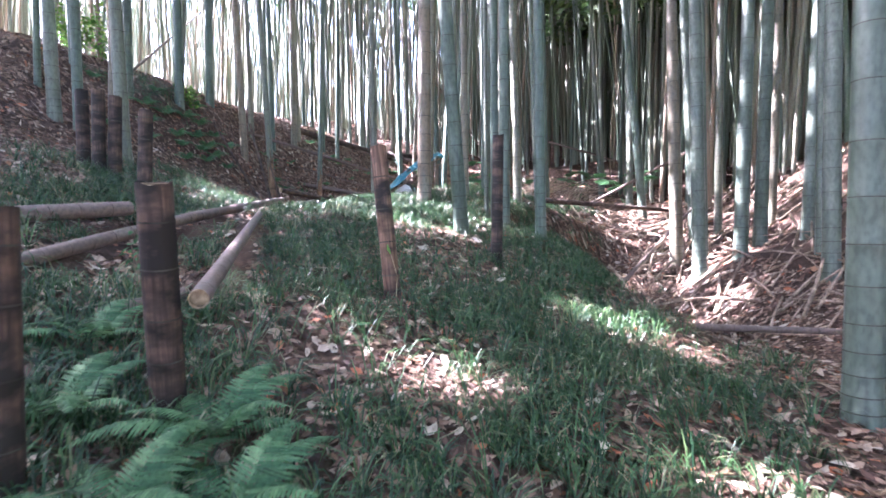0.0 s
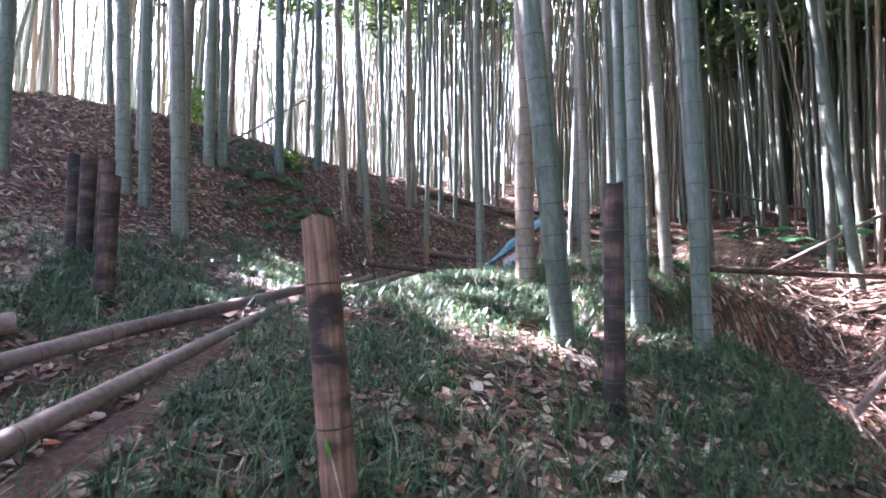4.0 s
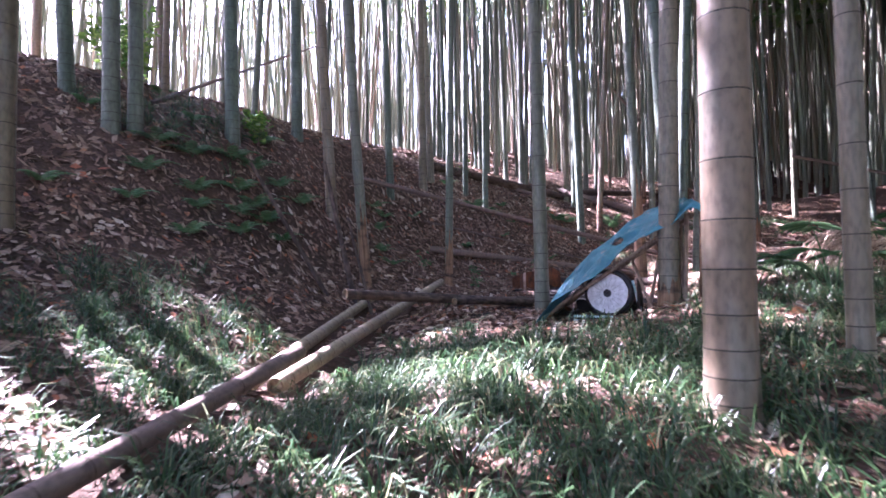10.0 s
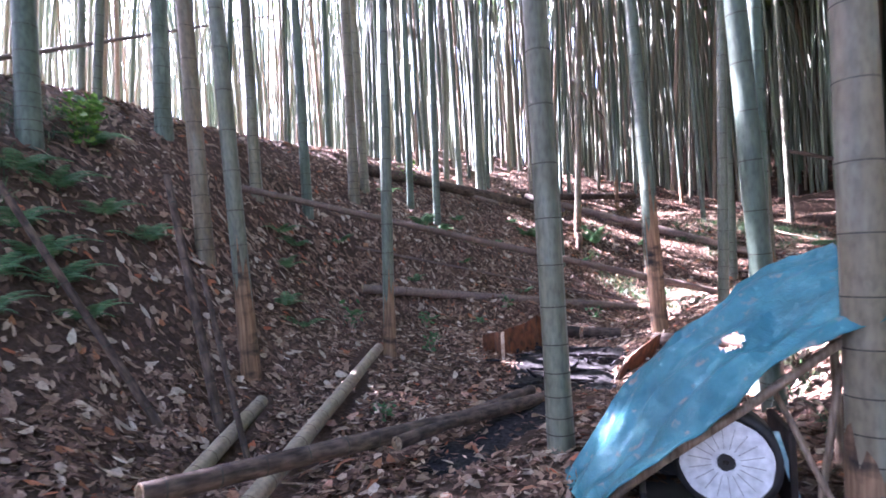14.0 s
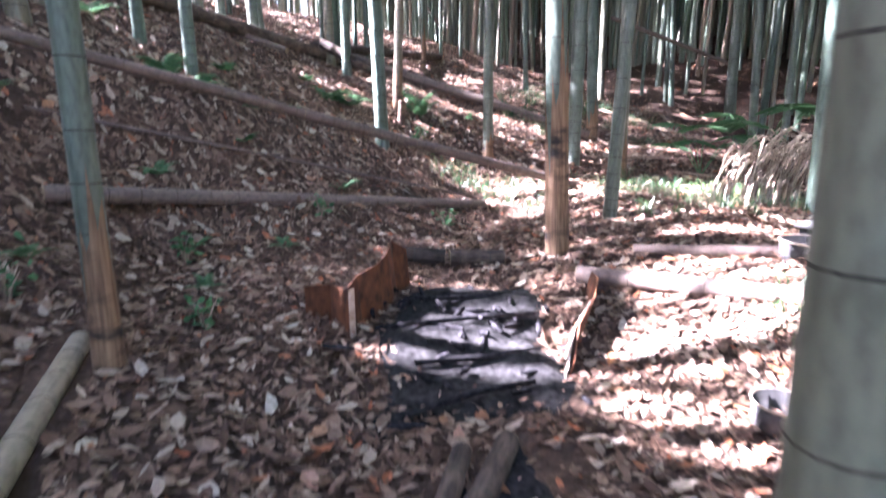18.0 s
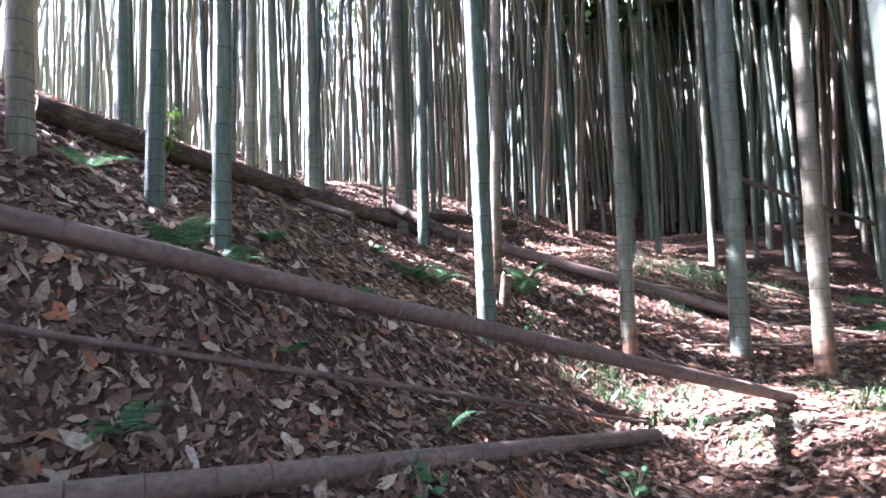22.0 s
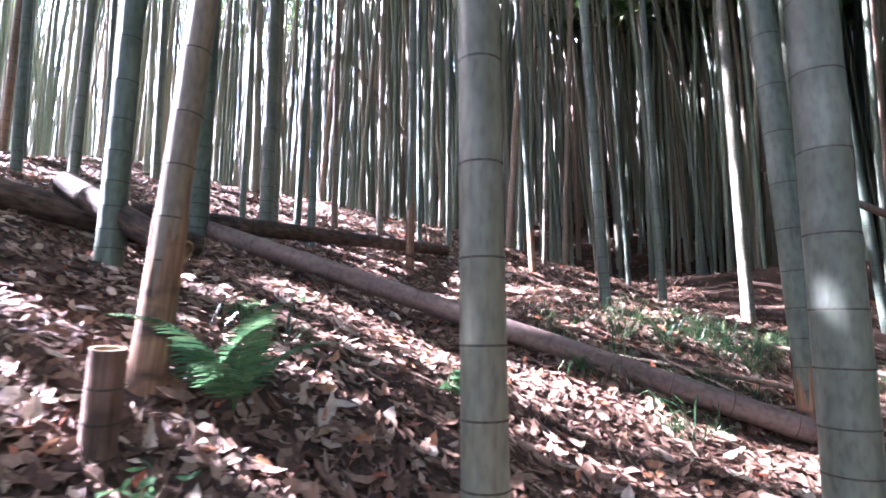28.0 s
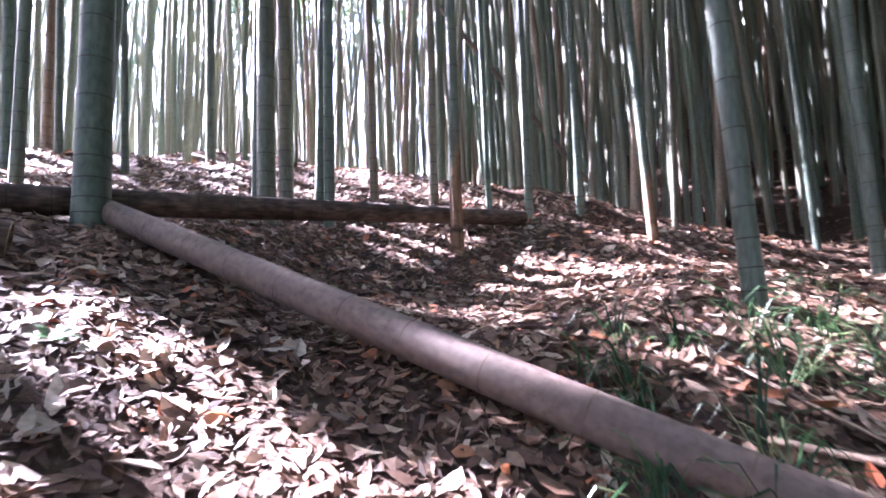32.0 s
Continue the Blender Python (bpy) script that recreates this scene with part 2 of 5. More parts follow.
def tube_arrays(points, radii, sides=8, capped=True):
    """A round limb along points. Quads; the caps are fans of quads folded to the middle."""
    points = [Vector(p) for p in points]
    verts, faces = [], []
    ref = Vector((0.31, 0.17, 0.93))
    for i, (p, r) in enumerate(zip(points, radii)):
        d = (points[min(i + 1, len(points) - 1)] - points[max(i - 1, 0)]).normalized()
        u = d.cross(ref if abs(d.dot(ref)) < 0.95 else Vector((1, 0, 0))).normalized()
        v = d.cross(u)
        for s in range(sides):
            a = 2 * math.pi * s / sides
            verts.append(p + (u * math.cos(a) + v * math.sin(a)) * r)
    for i in range(len(points) - 1):
        for s in range(sides):
            t = (s + 1) % sides
            faces.append((i * sides + s, i * sides + t, (i + 1) * sides + t, (i + 1) * sides + s))
    if capped:
        for i in (0, len(points) - 1):
            c = len(verts)
            verts.append(points[i])
            for s in range(0, sides, 2):
                faces.append((i * sides + s, i * sides + (s + 1) % sides, i * sides + (s + 2) % sides, c))
    return np.array(verts), np.array(faces)


def tube(name, points, radii, material, parent, sides=8, label=""):
    v, f = tube_arrays(points, radii, sides)
    return part(name, array_mesh(name, v, f, material, smooth=True), material, parent, label)


# ---- the lie of the land ----
HEIGHTS = (
    (5.38, 5.9, 6.28, 6.49, 6.55, 5.59, 4.21, 4.17, 4.8, 5.52, 6.26),
    (3.18, 3.71, 4.08, 4.4, 5.28, 6.75, 6.52, 5.68, 6.09, 7.12, 8.38),
    (1.13, 1.58, 2.05, 3.03, 2.6, 4.41, 5.47, 6.04, 6.74, 8.09, 10.35),
    (-0.41, -0.01, 0.23, 1.64, 1.55, 0.63, 0.53, 3.93, 4.91, 5.62, 11.25),
    (-1.13, -0.55, -0.1, 0.66, 2.02, 3.81, 2.7, 1.61, 4.05, 4.29, 10.46),
    (-0.92, -0.21, 0.04, -0.29, 0.1, -0.3, 1.84, 2.58, 3.73, 3.68, 7.81),
    (-0.35, 0.49, 1.25, 2.22, 3.35, 2.57, 2.26, 2.03, 2.41, 5.06, 7.37),
    (0.38, 1.39, 2.34, 3.37, 4.79, 5.07, 4.09, 3.58, 3.79, 5.06, 6.31),
    (1.16, 2.3, 3.39, 4.48, 5.69, 6.41, 6.14, 5.6, 5.19, 4.97, 4.96),
)
HUMPS = ((-4.2, 16.7, -0.33), (-2.2, 15.3, 0.33), (0.3, 24.4, -0.34), (1.8, 23.6, 0.27), (-6.4, 13.6, 0.23), (-3.5, 18.6, 0.21), (3.9, 27.3, -0.23), (1.7, 29.2, 0.17), (-0.3, 18.9, -0.31), (1.0, 18.5, 0.24), (4.0, 9.6, 0.04), (-6.8, 16.1, 0.2), (-0.7, 20.9, 0.2), (2.5, 21.9, -0.13), (-3.9, 13.2, -0.23), (-2.5, 13.7, 0.32), (-1.8, 14.5, -0.26), (-2.9, 5.1, -0.06))
HOLLOWS = ((-0.85, 11.85, 0.14, 0.55), (0.1, 12.6, 0.33, 1.0), (-3.1, 10.2, 0.22, 0.95), (-0.1, 14.0, 0.23, 0.9), (-1.3, 2.4, 0.12, 0.8), (-2.65, 5.3, 0.16, 1.2), (-2.65, 7.5, 0.17, 1.1), (-2.8, 9.3, 0.06, 0.7), (-6.0, 27.5, 1.3, 3.8))
GRID_X, GRID_Y, GRID_D = -14.0, -6.0, 3.7


def height(x, y):
    """Ground level: a smooth sheet over a coarse grid of levels, the ditch, small humps, and the far hills."""
    x, y = np.asarray(x, float), np.asarray(y, float)
    h = np.array(HEIGHTS)
    u, v = np.clip((x - GRID_X) / GRID_D, 1, h.shape[0] - 2.001), np.clip((y - GRID_Y) / GRID_D, 1, h.shape[1] - 2.001)
    i, j = u.astype(int), v.astype(int)
    u, v = u - i, v - j
    bu = ((1 - u) ** 3, 3 * u ** 3 - 6 * u * u + 4, -3 * u ** 3 + 3 * u * u + 3 * u + 1, u ** 3)
    bv = ((1 - v) ** 3, 3 * v ** 3 - 6 * v * v + 4, -3 * v ** 3 + 3 * v * v + 3 * v + 1, v ** 3)
    z = sum(bu[a] * bv[b] * h[i + a - 1, j + b - 1] for a in range(4) for b in range(4)) / 36
    z = z - 0.85 * np.exp(-((x - 3.3) / 0.95) ** 2 - ((y - 8.0) / 2.2) ** 2)
    z = z + sum(k * np.exp(-((x - a) ** 2 + (y - b) ** 2) / 1.69) for a, b, k in HUMPS)
    z = z + 0.02 * np.sin(3.1 * x + 1.3 * y) + 0.018 * np.sin(4.7 * y - 2.2 * x + 1) + 0.012 * np.sin(9.3 * x + 7.1 * y)
    z = z - sum(k * np.exp(-((x - a) ** 2 + (y - b) ** 2) / (s * s)) for a, b, k, s in HOLLOWS)
    over = 0.83 * (x - 1.62) - 0.56 * (y - 9.9)
    soft = lambda a: 1 / (1 + np.exp(-np.clip(a, -40, 40)))
    z = z - 0.75 * soft(over / 0.07) * soft((y - 8.75) / 0.22) * soft((12.2 - y) / 0.2) * np.exp(-(np.clip(over - 0.3, 0, 9) / 0.9) ** 2)
    right, back, left = np.clip(x - 15.5, 0, 45), np.clip(y - 31, 0, 60), np.clip(-12 - x, 0, 30)
    return z + 0.42 * right * np.clip((y - 9) / 9, 0.12, 1) + (0.16 + 0.30 * np.clip((x + 2) / 8, 0, 1) * np.clip(14 / (back + 0.1), 0, 1)) * back - 0.10 * left


def spot(x, y, dz=0.0):
    return Vector((x, y, float(height(x, y)) + dz))


def steps_out(lo, hi, fine, far):
    mid = np.arange(lo, hi + fine / 2, fine)
    out = [hi + fine]
    while out[-1] < far:
        out.append(out[-1] + (out[-1] - hi) * 0.22 + fine)
    return np.concatenate([np.array([lo - (o - hi) for o in out[::-1]]), mid, np.array(out)])


def build_ground():
    xs, ys = steps_out(-9, 8, 0.14, 420), steps_out(-2, 30, 0.14, 420)
    gx, gy = np.meshgrid(xs, ys, indexing="ij")
    gz = height(gx, gy)
    v = np.stack([gx, gy, gz], -1).reshape(-1, 3)
    nx, ny = len(xs), len(ys)
    a = (np.arange(nx - 1)[:, None] * ny + np.arange(ny - 1)[None]).ravel()
    f = np.stack([a, a + ny, a + ny + 1, a + 1], -1)
    return tagged(new("ground", array_mesh("ground", v, f, MAT_SOIL, smooth=True)), "brown forest soil of a wooded hillside under leaf litter", "ground", kind="structure")


ground = build_ground()

# ---- bamboo culms: x, y, lean x, lean y, radius ----
GRASS_CULMS = [
    (0.240, 7.080, -0.079, -0.125, 0.092),
    (0.87, 7.87, -0.007, -0.001, 0.078),
    (1.35, 7.68, -0.018, -0.006, 0.076),
    (-0.305, 9.120, 0.000, 0.000, 0.112),
    (-5.27, 9.27, -0.041, -0.017, 0.110),
    (-5.78, 9.84, 0.012, 0.005, 0.098),
    (-6.25, 9.62, -0.019, -0.008, 0.087),
    (-6.67, 9.63, -0.038, -0.015, 0.110),
    (-8.02, 12.24, -0.044, -0.018, 0.105),
    (-7.01, 12.04, -0.005, -0.002, 0.110),
    (-6.92, 12.34, -0.003, -0.001, 0.097),
    (-6.46, 13.75, -0.015, -0.006, 0.110),
    (-6.56, 15.78, -0.011, -0.005, 0.110),
    (-7.26, 8.15, 0.001, 0.000, 0.110),
    (0.39, 9.70, -0.012, -0.004, 0.060),
    (0.78, 10.76, -0.012, -0.004, 0.042),
    (2.58, 3.40, 0.007, 0.000, 0.110),
]
RIGHT_CULMS = [
    (4.15, 9.86, -0.037, -0.007, 0.110),
    (4.17, 9.02, -0.034, -0.006, 0.110),
    (6.54, 14.63, -0.023, -0.004, 0.098),
    (5.48, 15.22, -0.109, -0.019, 0.110),
    (5.90, 17.62, -0.016, -0.003, 0.082),
    (6.61, 23.25, -0.017, -0.003, 0.110),
    (5.75, 17.22, 0.008, 0.002, 0.107),
    (5.12, 11.30, -0.057, 0.000, 0.110),
    (4.82, 9.02, 0.018, 0.000, 0.110),
    (4.54, 9.71, -0.023, -0.000, 0.083),
    (5.40, 9.49, 0.020, 0.000, 0.110),
    (5.85, 8.92, 0.031, 0.000, 0.110),
    (4.99, 7.15, -0.008, 0.000, 0.110),
    (3.150, 17.120, -0.020, 0.000, 0.095),
    (1.86, 11.0, -0.042, -0.007, 0.055),
    (1.39, 10.32, -0.033, -0.006, 0.077),
]
PAIR_CULMS = [
    (0.79, 8.46, -0.010, 0.0, 0.066),
    (0.68, 8.64, -0.012, 0.0, 0.034),
]
PIT_CULMS = [
    (-0.310, 11.900, 0.020, 0.020, 0.092),
    (0.170, 12.880, 0.020, 0.040, 0.083),
    (0.24, 12.18, 0.041, 0.013, 0.039),
    (-1.565, 12.800, -0.015, 0.000, 0.082),
    (-4.17, 13.70, -0.065, -0.008, 0.076),
    (-5.15, 14.54, -0.050, -0.015, 0.091),
    (-3.32, 15.00, 0.016, 0.002, 0.064),
    (-5.62, 16.43, -0.031, -0.004, 0.082),
    (-5.23, 17.23, -0.030, -0.004, 0.079),
    (-4.87, 18.29, -0.010, -0.001, 0.094),
    (-4.08, 19.05, 0.002, 0.000, 0.065),
    (-0.32, 16.61, -0.038, 0.008, 0.091),
    (2.05, 19.79, -0.010, 0.000, 0.093),
    (0.66, 17.51, 0.037, -0.004, 0.070),
    (3.28, 17.55, -0.037, 0.008, 0.091),
    (0.000, 14.100, 0.050, 0.080, 0.080),
    (-0.070, 13.660, -0.060, -0.060, 0.080),
    (6.22, 22.03, -0.055, 0.012, 0.079),
    (9.27, 24.36, 0.002, -0.000, 0.110),
]
SLOPE_CULMS = [
    (-4.86, 18.83, -0.035, 0.004, 0.083),
    (-3.55, 18.80, 0.003, -0.000, 0.066),
    (-3.15, 21.61, -0.005, 0.001, 0.079),
    (-1.77, 21.85, 0.007, -0.001, 0.075),
    (-1.470, 19.620, -0.031, -0.063, 0.085),
    (-1.105, 20.78, 0.049, 0.061, 0.066),
    (0.110, 20.100, -0.006, 0.000, 0.074),
    (1.62, 20.48, 0.011, -0.002, 0.108),
    (2.62, 21.82, -0.044, 0.006, 0.098),
    (-3.05, 21.83, -0.065, 0.010, 0.057),
    (-1.62, 25.55, -0.009, 0.001, 0.090),
    (-0.19, 26.74, 0.001, -0.000, 0.053),
    (-1.09, 25.83, -0.000, 0.000, 0.055),
    (-2.00, 22.39, -0.017, 0.002, 0.080),
]
TOP_CULMS = [
    (-1.89, 23.72, -0.003, -0.000, 0.110),
    (0.21, 25.67, 0.001, 0.000, 0.054),
    (0.87, 26.78, 0.002, 0.000, 0.043),
    (2.11, 26.53, -0.039, -0.001, 0.051),
    (1.91, 23.42, -0.034, -0.001, 0.053),
    (3.95, 26.16, -0.014, -0.000, 0.063),
    (4.26, 24.72, -0.010, -0.000, 0.074),
    (3.95, 27.24, -0.031, -0.001, 0.037),
    (-1.32, 26.14, 0.021, 0.001, 0.049),
    (-0.85, 26.61, -0.015, -0.000, 0.049),
    (-1.62, 25.99, -0.015, -0.000, 0.077),
    (-2.07, 26.19, 0.001, 0.000, 0.047),
    (1.44, 27.00, 0.002, 0.000, 0.044),
    (0.42, 26.86, -0.008, -0.000, 0.036),
    (2.47, 27.11, 0.038, 0.001, 0.037),
]



def culm_arrays(tall, rng, sides=14, fine=5.0):
    """A culm of radius 1: internodes that lengthen upwards, a ridge and a dark scar at every node, a swollen foot."""
    zs, rs = [-0.35, 0.0], [1.1, 1.08]
    z, gap, nodes = 0.0, 0.09, []
    while z < tall - 0.5:
        z += gap * rng.uniform(0.92, 1.08)
        gap = min(gap * 1.14 + 0.006, 0.33 + 0.008 * z)
        nodes.append(z)
    taper = lambda h: (1.0 - 0.03 * min(h, 3)) * max(0.12, 1 - max(0, h - 3) / (tall + 0.6 - 3)) + 0.10 * math.exp(-h * 6)
    index = [0, 0]
    for h in nodes:
        r = taper(h)
        if h < fine:
            zs += [h - 0.014, h - 0.004, h, h + 0.003, h + 0.010]
            rs += [r, r * 1.020, r * 1.0, r * 1.024, r * 0.996]
            index += [0, 1, 1, 0, 0]
        else:
            zs += [h - 0.004, h + 0.003]
            rs += [r, r]
            index += [1, 0]
    zs.append(tall)
    rs.append(0.1)
    index.append(0)
    verts, faces, mats = [], [], []
    for h, r in zip(zs, rs):
        for s in range(sides):
            a = 2 * math.pi * s / sides
            verts.append((r * math.cos(a), r * math.sin(a), h))
    for i in range(len(zs) - 1):
        for s in range(sides):
            t = (s + 1) % sides
            faces.append((i * sides + s, i * sides + t, (i + 1) * sides + t, (i + 1) * sides + s))
            mats.append(index[min(i, len(index) - 1)])
    return verts, faces, mats


def leaf_quads(centres, rng, length, width, droop=0.5, flat=False):
    """Lens-shaped leaves with a folded midrib, four triangles each."""
    n = len(centres)
    a = rng.uniform(0, 2 * np.pi, n)
    tilt = rng.uniform(-0.24, 0.24, n) if flat else rng.uniform(-1.2, 0.5, n) * droop * 2
    d = np.stack([np.cos(a) * np.cos(tilt), np.sin(a) * np.cos(tilt), np.sin(tilt)], -1)
    side = np.stack([-np.sin(a), np.cos(a), np.zeros(n)], -1)
    roll = rng.normal(0, 0.26 if flat else 0.8, n)[:, None]
    up = np.cross(d, side)
    side = side * np.cos(roll) + up * np.sin(roll)
    up = np.cross(d, side)
    ln = (length * rng.uniform(0.6, 1.3, n))[:, None]
    wd = (width * rng.uniform(0.5, 1.6, n))[:, None]
    fold = wd * rng.uniform(-0.1, 0.5, n)[:, None]
    curl = ln * rng.uniform(-0.3, 0.45 if flat else 0.7, n)[:, None]
    c = np.asarray(centres, float)
    at = lambda s, w, k: c + d * ln * (s - 0.5) + side * wd * w + up * (curl * (s - 0.4) ** 2 * 2.0 + fold * k)
    v = np.stack([at(0, 0, 0), at(0.3, 0, 0), at(0.7, 0, 0), at(1, 0, 0), at(0.28, 0.48, 0.4), at(0.66, 0.40, 0.35), at(0.28, -0.48, 0.4), at(0.66, -0.40, 0.35)], 1).reshape(-1, 3)
    k = np.arange(n)[:, None] * 8
    f = np.concatenate([k + [0, 1, 4], k + [1, 5, 4], k + [1, 2, 5], k + [2, 3, 5], k + [0, 6, 1], k + [1, 6, 7], k + [1, 7, 2], k + [2, 7, 3]])
    return v, f


RNG = np.random.default_rng(7)
CULM_MESHES = []
for _k in range(5):
    _v, _f, _m = culm_arrays(17.0 + 0.6 * _k, RNG)
    CULM_MESHES.append(array_mesh("culm", _v, _f, [MAT_CULM, MAT_NODE], _m, True))


def crown_mesh(rng, tall, n):
    """Thin branches and hanging leaf sprays round the upper part of a culm."""
    vs, fs, off, cs = [], [], 0, []
    for _ in range(26):
        h = rng.uniform(0.70, 1.0) * tall
        a, reach = rng.uniform(0, 6.28), rng.uniform(0.6, 2.2) * (1.25 - h / tall * 0.6)
        tip = np.array([math.cos(a) * reach, math.sin(a) * reach, h + rng.uniform(-0.1, 0.6)])
        v, f = tube_arrays([(0, 0, h), tuple(tip * [0.5, 0.5, 1] + [0, 0, 0.1]), tuple(tip)], [0.012, 0.008, 0.003], 4, False)
        vs.append(v), fs.append(f + off)
        off += len(v)
        cs.append(np.array([0, 0, h]) + (tip - [0, 0, h]) * rng.uniform(0.25, 1.1, (n // 26, 1)) + rng.normal(0, 0.22, (n // 26, 3)))
    v, f = spray_quads(np.concatenate(cs), rng)
    vs.append(v), fs.append(f + off)
    return array_mesh("crown", np.concatenate(vs), np.concatenate(fs), MAT_CANOPY)


def spray_quads(c, rng):
    """Narrow pointed leaf sprays, one lozenge each."""
    d = rng.normal(0, 1, c.shape) * [1, 1, 0.6]
    d /= np.linalg.norm(d, axis=1)[:, None]
    e = np.cross(d, rng.normal(0, 1, c.shape))
    e /= np.linalg.norm(e, axis=1)[:, None]
    ln, wd = rng.uniform(0.24, 0.5, (len(c), 1)), rng.uniform(0.06, 0.13, (len(c), 1))
    v = np.stack([c - d * ln, c + e * wd, c + d * ln, c - e * wd], 1).reshape(-1, 3)
    return v, np.arange(len(v)).reshape(-1, 4)


# where the sun falls through holes in the canopy: x, y on the ground, and half width
GAPS_GRASS = (
    (-0.45, 3.45, 0.30), (-0.85, 3.5, 0.25), (0.83, 4.7, 0.35), (1.35, 4.8, 0.3), (0.84, 2.6, 0.25), (-0.95, 4.05, 0.2), (-1.6, 4.0, 0.2), (3.5, 8.7, 0.7), (4.3, 8.5, 0.7), (4.2, 5.6, 0.6), (5.2, 14.6, 0.7), (5.2, 9.8, 0.8),
    (-3.5, 9.0, 0.75), (-3.9, 9.9, 0.6), (-3.6, 10.2, 0.85), (-2.9, 6.9, 0.4), (-3.1, 8.5, 0.6), (-2.9, 9.7, 0.6), (-1.9, 7.1, 0.3), (-2.1, 8.2, 0.35), (-1.3, 8.3, 0.4), (-0.6, 7.7, 0.5), (0.05, 7.5, 0.5), (-0.45, 6.9, 0.3), (0.0, 8.2, 0.4), (0.54, 7.95, 0.3), (0.85, 7.65, 0.25), (-0.3, 7.95, 0.35), (0.3, 8.3, 0.3), (-2.4, 10.0, 0.4), (-1.4, 9.3, 0.4), (-0.8, 9.1, 0.35), (-0.8, 10.0, 0.35), (-2.2, 11.3, 0.35))
GAPS_CAMP = (
    (-0.2, 14.65, 0.6), (-0.35, 14.25, 0.45), (0.35, 15.15, 0.5), (-1.3, 15.0, 0.65), (-1.45, 14.45, 0.18), (0.8, 14.6, 0.45), (-1.45, 16.2, 0.2), (0.95, 17.3, 0.4), (-0.35, 19.5, 0.45), (1.2, 14.1, 0.5), (2.2, 13.75, 0.45), (2.7, 18.6, 0.9), (0.2, 10.4, 0.3), (1.5, 16.4, 0.4), (-3.5, 18.5, 0.22), (-7.0, 13.3, 0.5), (-6.7, 14.3, 0.5), (-9.2, 14.4, 1.0), (-8.0, 10.0, 0.4))
GAPS_SLOPE = (
    (-1.6, 21.45, 0.42), (-2.15, 20.5, 0.22), (0.35, 21.6, 0.4), (1.1, 21.7, 0.42), (0.6, 19.45, 0.45), (1.5, 19.4, 0.45), (-0.15, 19.4, 0.45), (0.2, 19.0, 0.35), (-1.15, 19.05, 0.22), (-0.15, 20.5, 0.25), (-0.05, 21.15, 0.25), (-0.45, 21.5, 0.22), (0.05, 22.3, 0.28), (-1.25, 20.38, 0.22), (2.05, 21.5, 0.3), (1.1, 20.95, 0.25), (-1.8, 21.2, 0.28), (-2.5, 21.2, 0.3))
GAPS_TOP = (
    (0.5, 25.3, 0.4), (1.15, 25.4, 0.35), (2.1, 25.0, 0.4), (3.1, 26.1, 0.5), (-1.0, 26.5, 0.5), (1.1, 23.4, 0.25), (-4.0, 26.0, 0.9), (-6.5, 24.0, 1.0), (-2.7, 23.0, 0.4))
CANOPY_GAPS = GAPS_GRASS + GAPS_CAMP + GAPS_SLOPE + GAPS_TOP


# culms that stand in the sun: x, y, lean x, lean y, and between which heights
SUNNY_CULMS = (
    (-3.55, 18.80, 0.003, 0.0, 0.3, 5.0), (0.0, 14.1, 0.05, 0.08, 0.2, 4.0), (-5.15, 14.54, -0.05, -0.015, 0.8, 2.2), (-5.27, 9.27, -0.041, -0.017, 1.3, 4.0), (-0.305, 9.12, 0.0, 0.0, 0.9, 3.5),
    (0.66, 17.51, 0.037, -0.004, 0.8, 4.0), (4.26, 24.72, -0.01, 0.0, 0.0, 4.0), (0.21, 25.67, 0.001, 0.0, 0.0, 3.0), (-3.32, 15.0, 0.016, 0.002, 1.6, 5.0), (-1.47, 19.62, -0.031, -0.063, 2.1, 4.5), (-1.105, 20.78, 0.049, 0.061, 0.5, 3.0), (2.11, 26.53, -0.039, 0.0, 0.2, 2.0), (-1.12, 20.42, 0.0, 0.0, 0.0, 0.4), (-0.82, 20.4, 0.0, 0.0, 0.2, 0.7), (-0.72, 20.6, 0.0, 0.0, 0.2, 0.8), (-0.95, 20.5, 0.0, 0.0, 0.2, 0.6), (1.91, 23.42, -0.034, 0.0, 0.9, 2.4))


# culms kept dark by added unseen leaf sprays: x, y, lean x, lean y
SHADY_CULMS = (
    (0.11, 20.10, -0.006, 0.0), (1.62, 20.48, 0.011, -0.002), (-1.565, 12.80, -0.015, 0.0), (-0.31, 11.90, 0.02, 0.02), (0.17, 12.88, 0.02, 0.04), (0.39, 9.70, -0.012, -0.004), (-3.32, 15.0, 0.016, 0.002), (-4.17, 13.70, -0.065, -0.008), (-4.86, 18.83, -0.035, 0.004), (2.62, 21.82, -0.044, 0.006))


def shadow_of(c):
    """Where the shadows of the points c fall on the ground."""
    way = np.array([_to_sun.x, _to_sun.y]) / _to_sun.z
    down = c[:, :2] - way * (c[:, 2] - 2.4)[:, None]
    return c[:, :2] - way * (c[:, 2] - height(np.clip(down[:, 0], -9, 9), np.clip(down[:, 1], -4, 30)))[:, None]


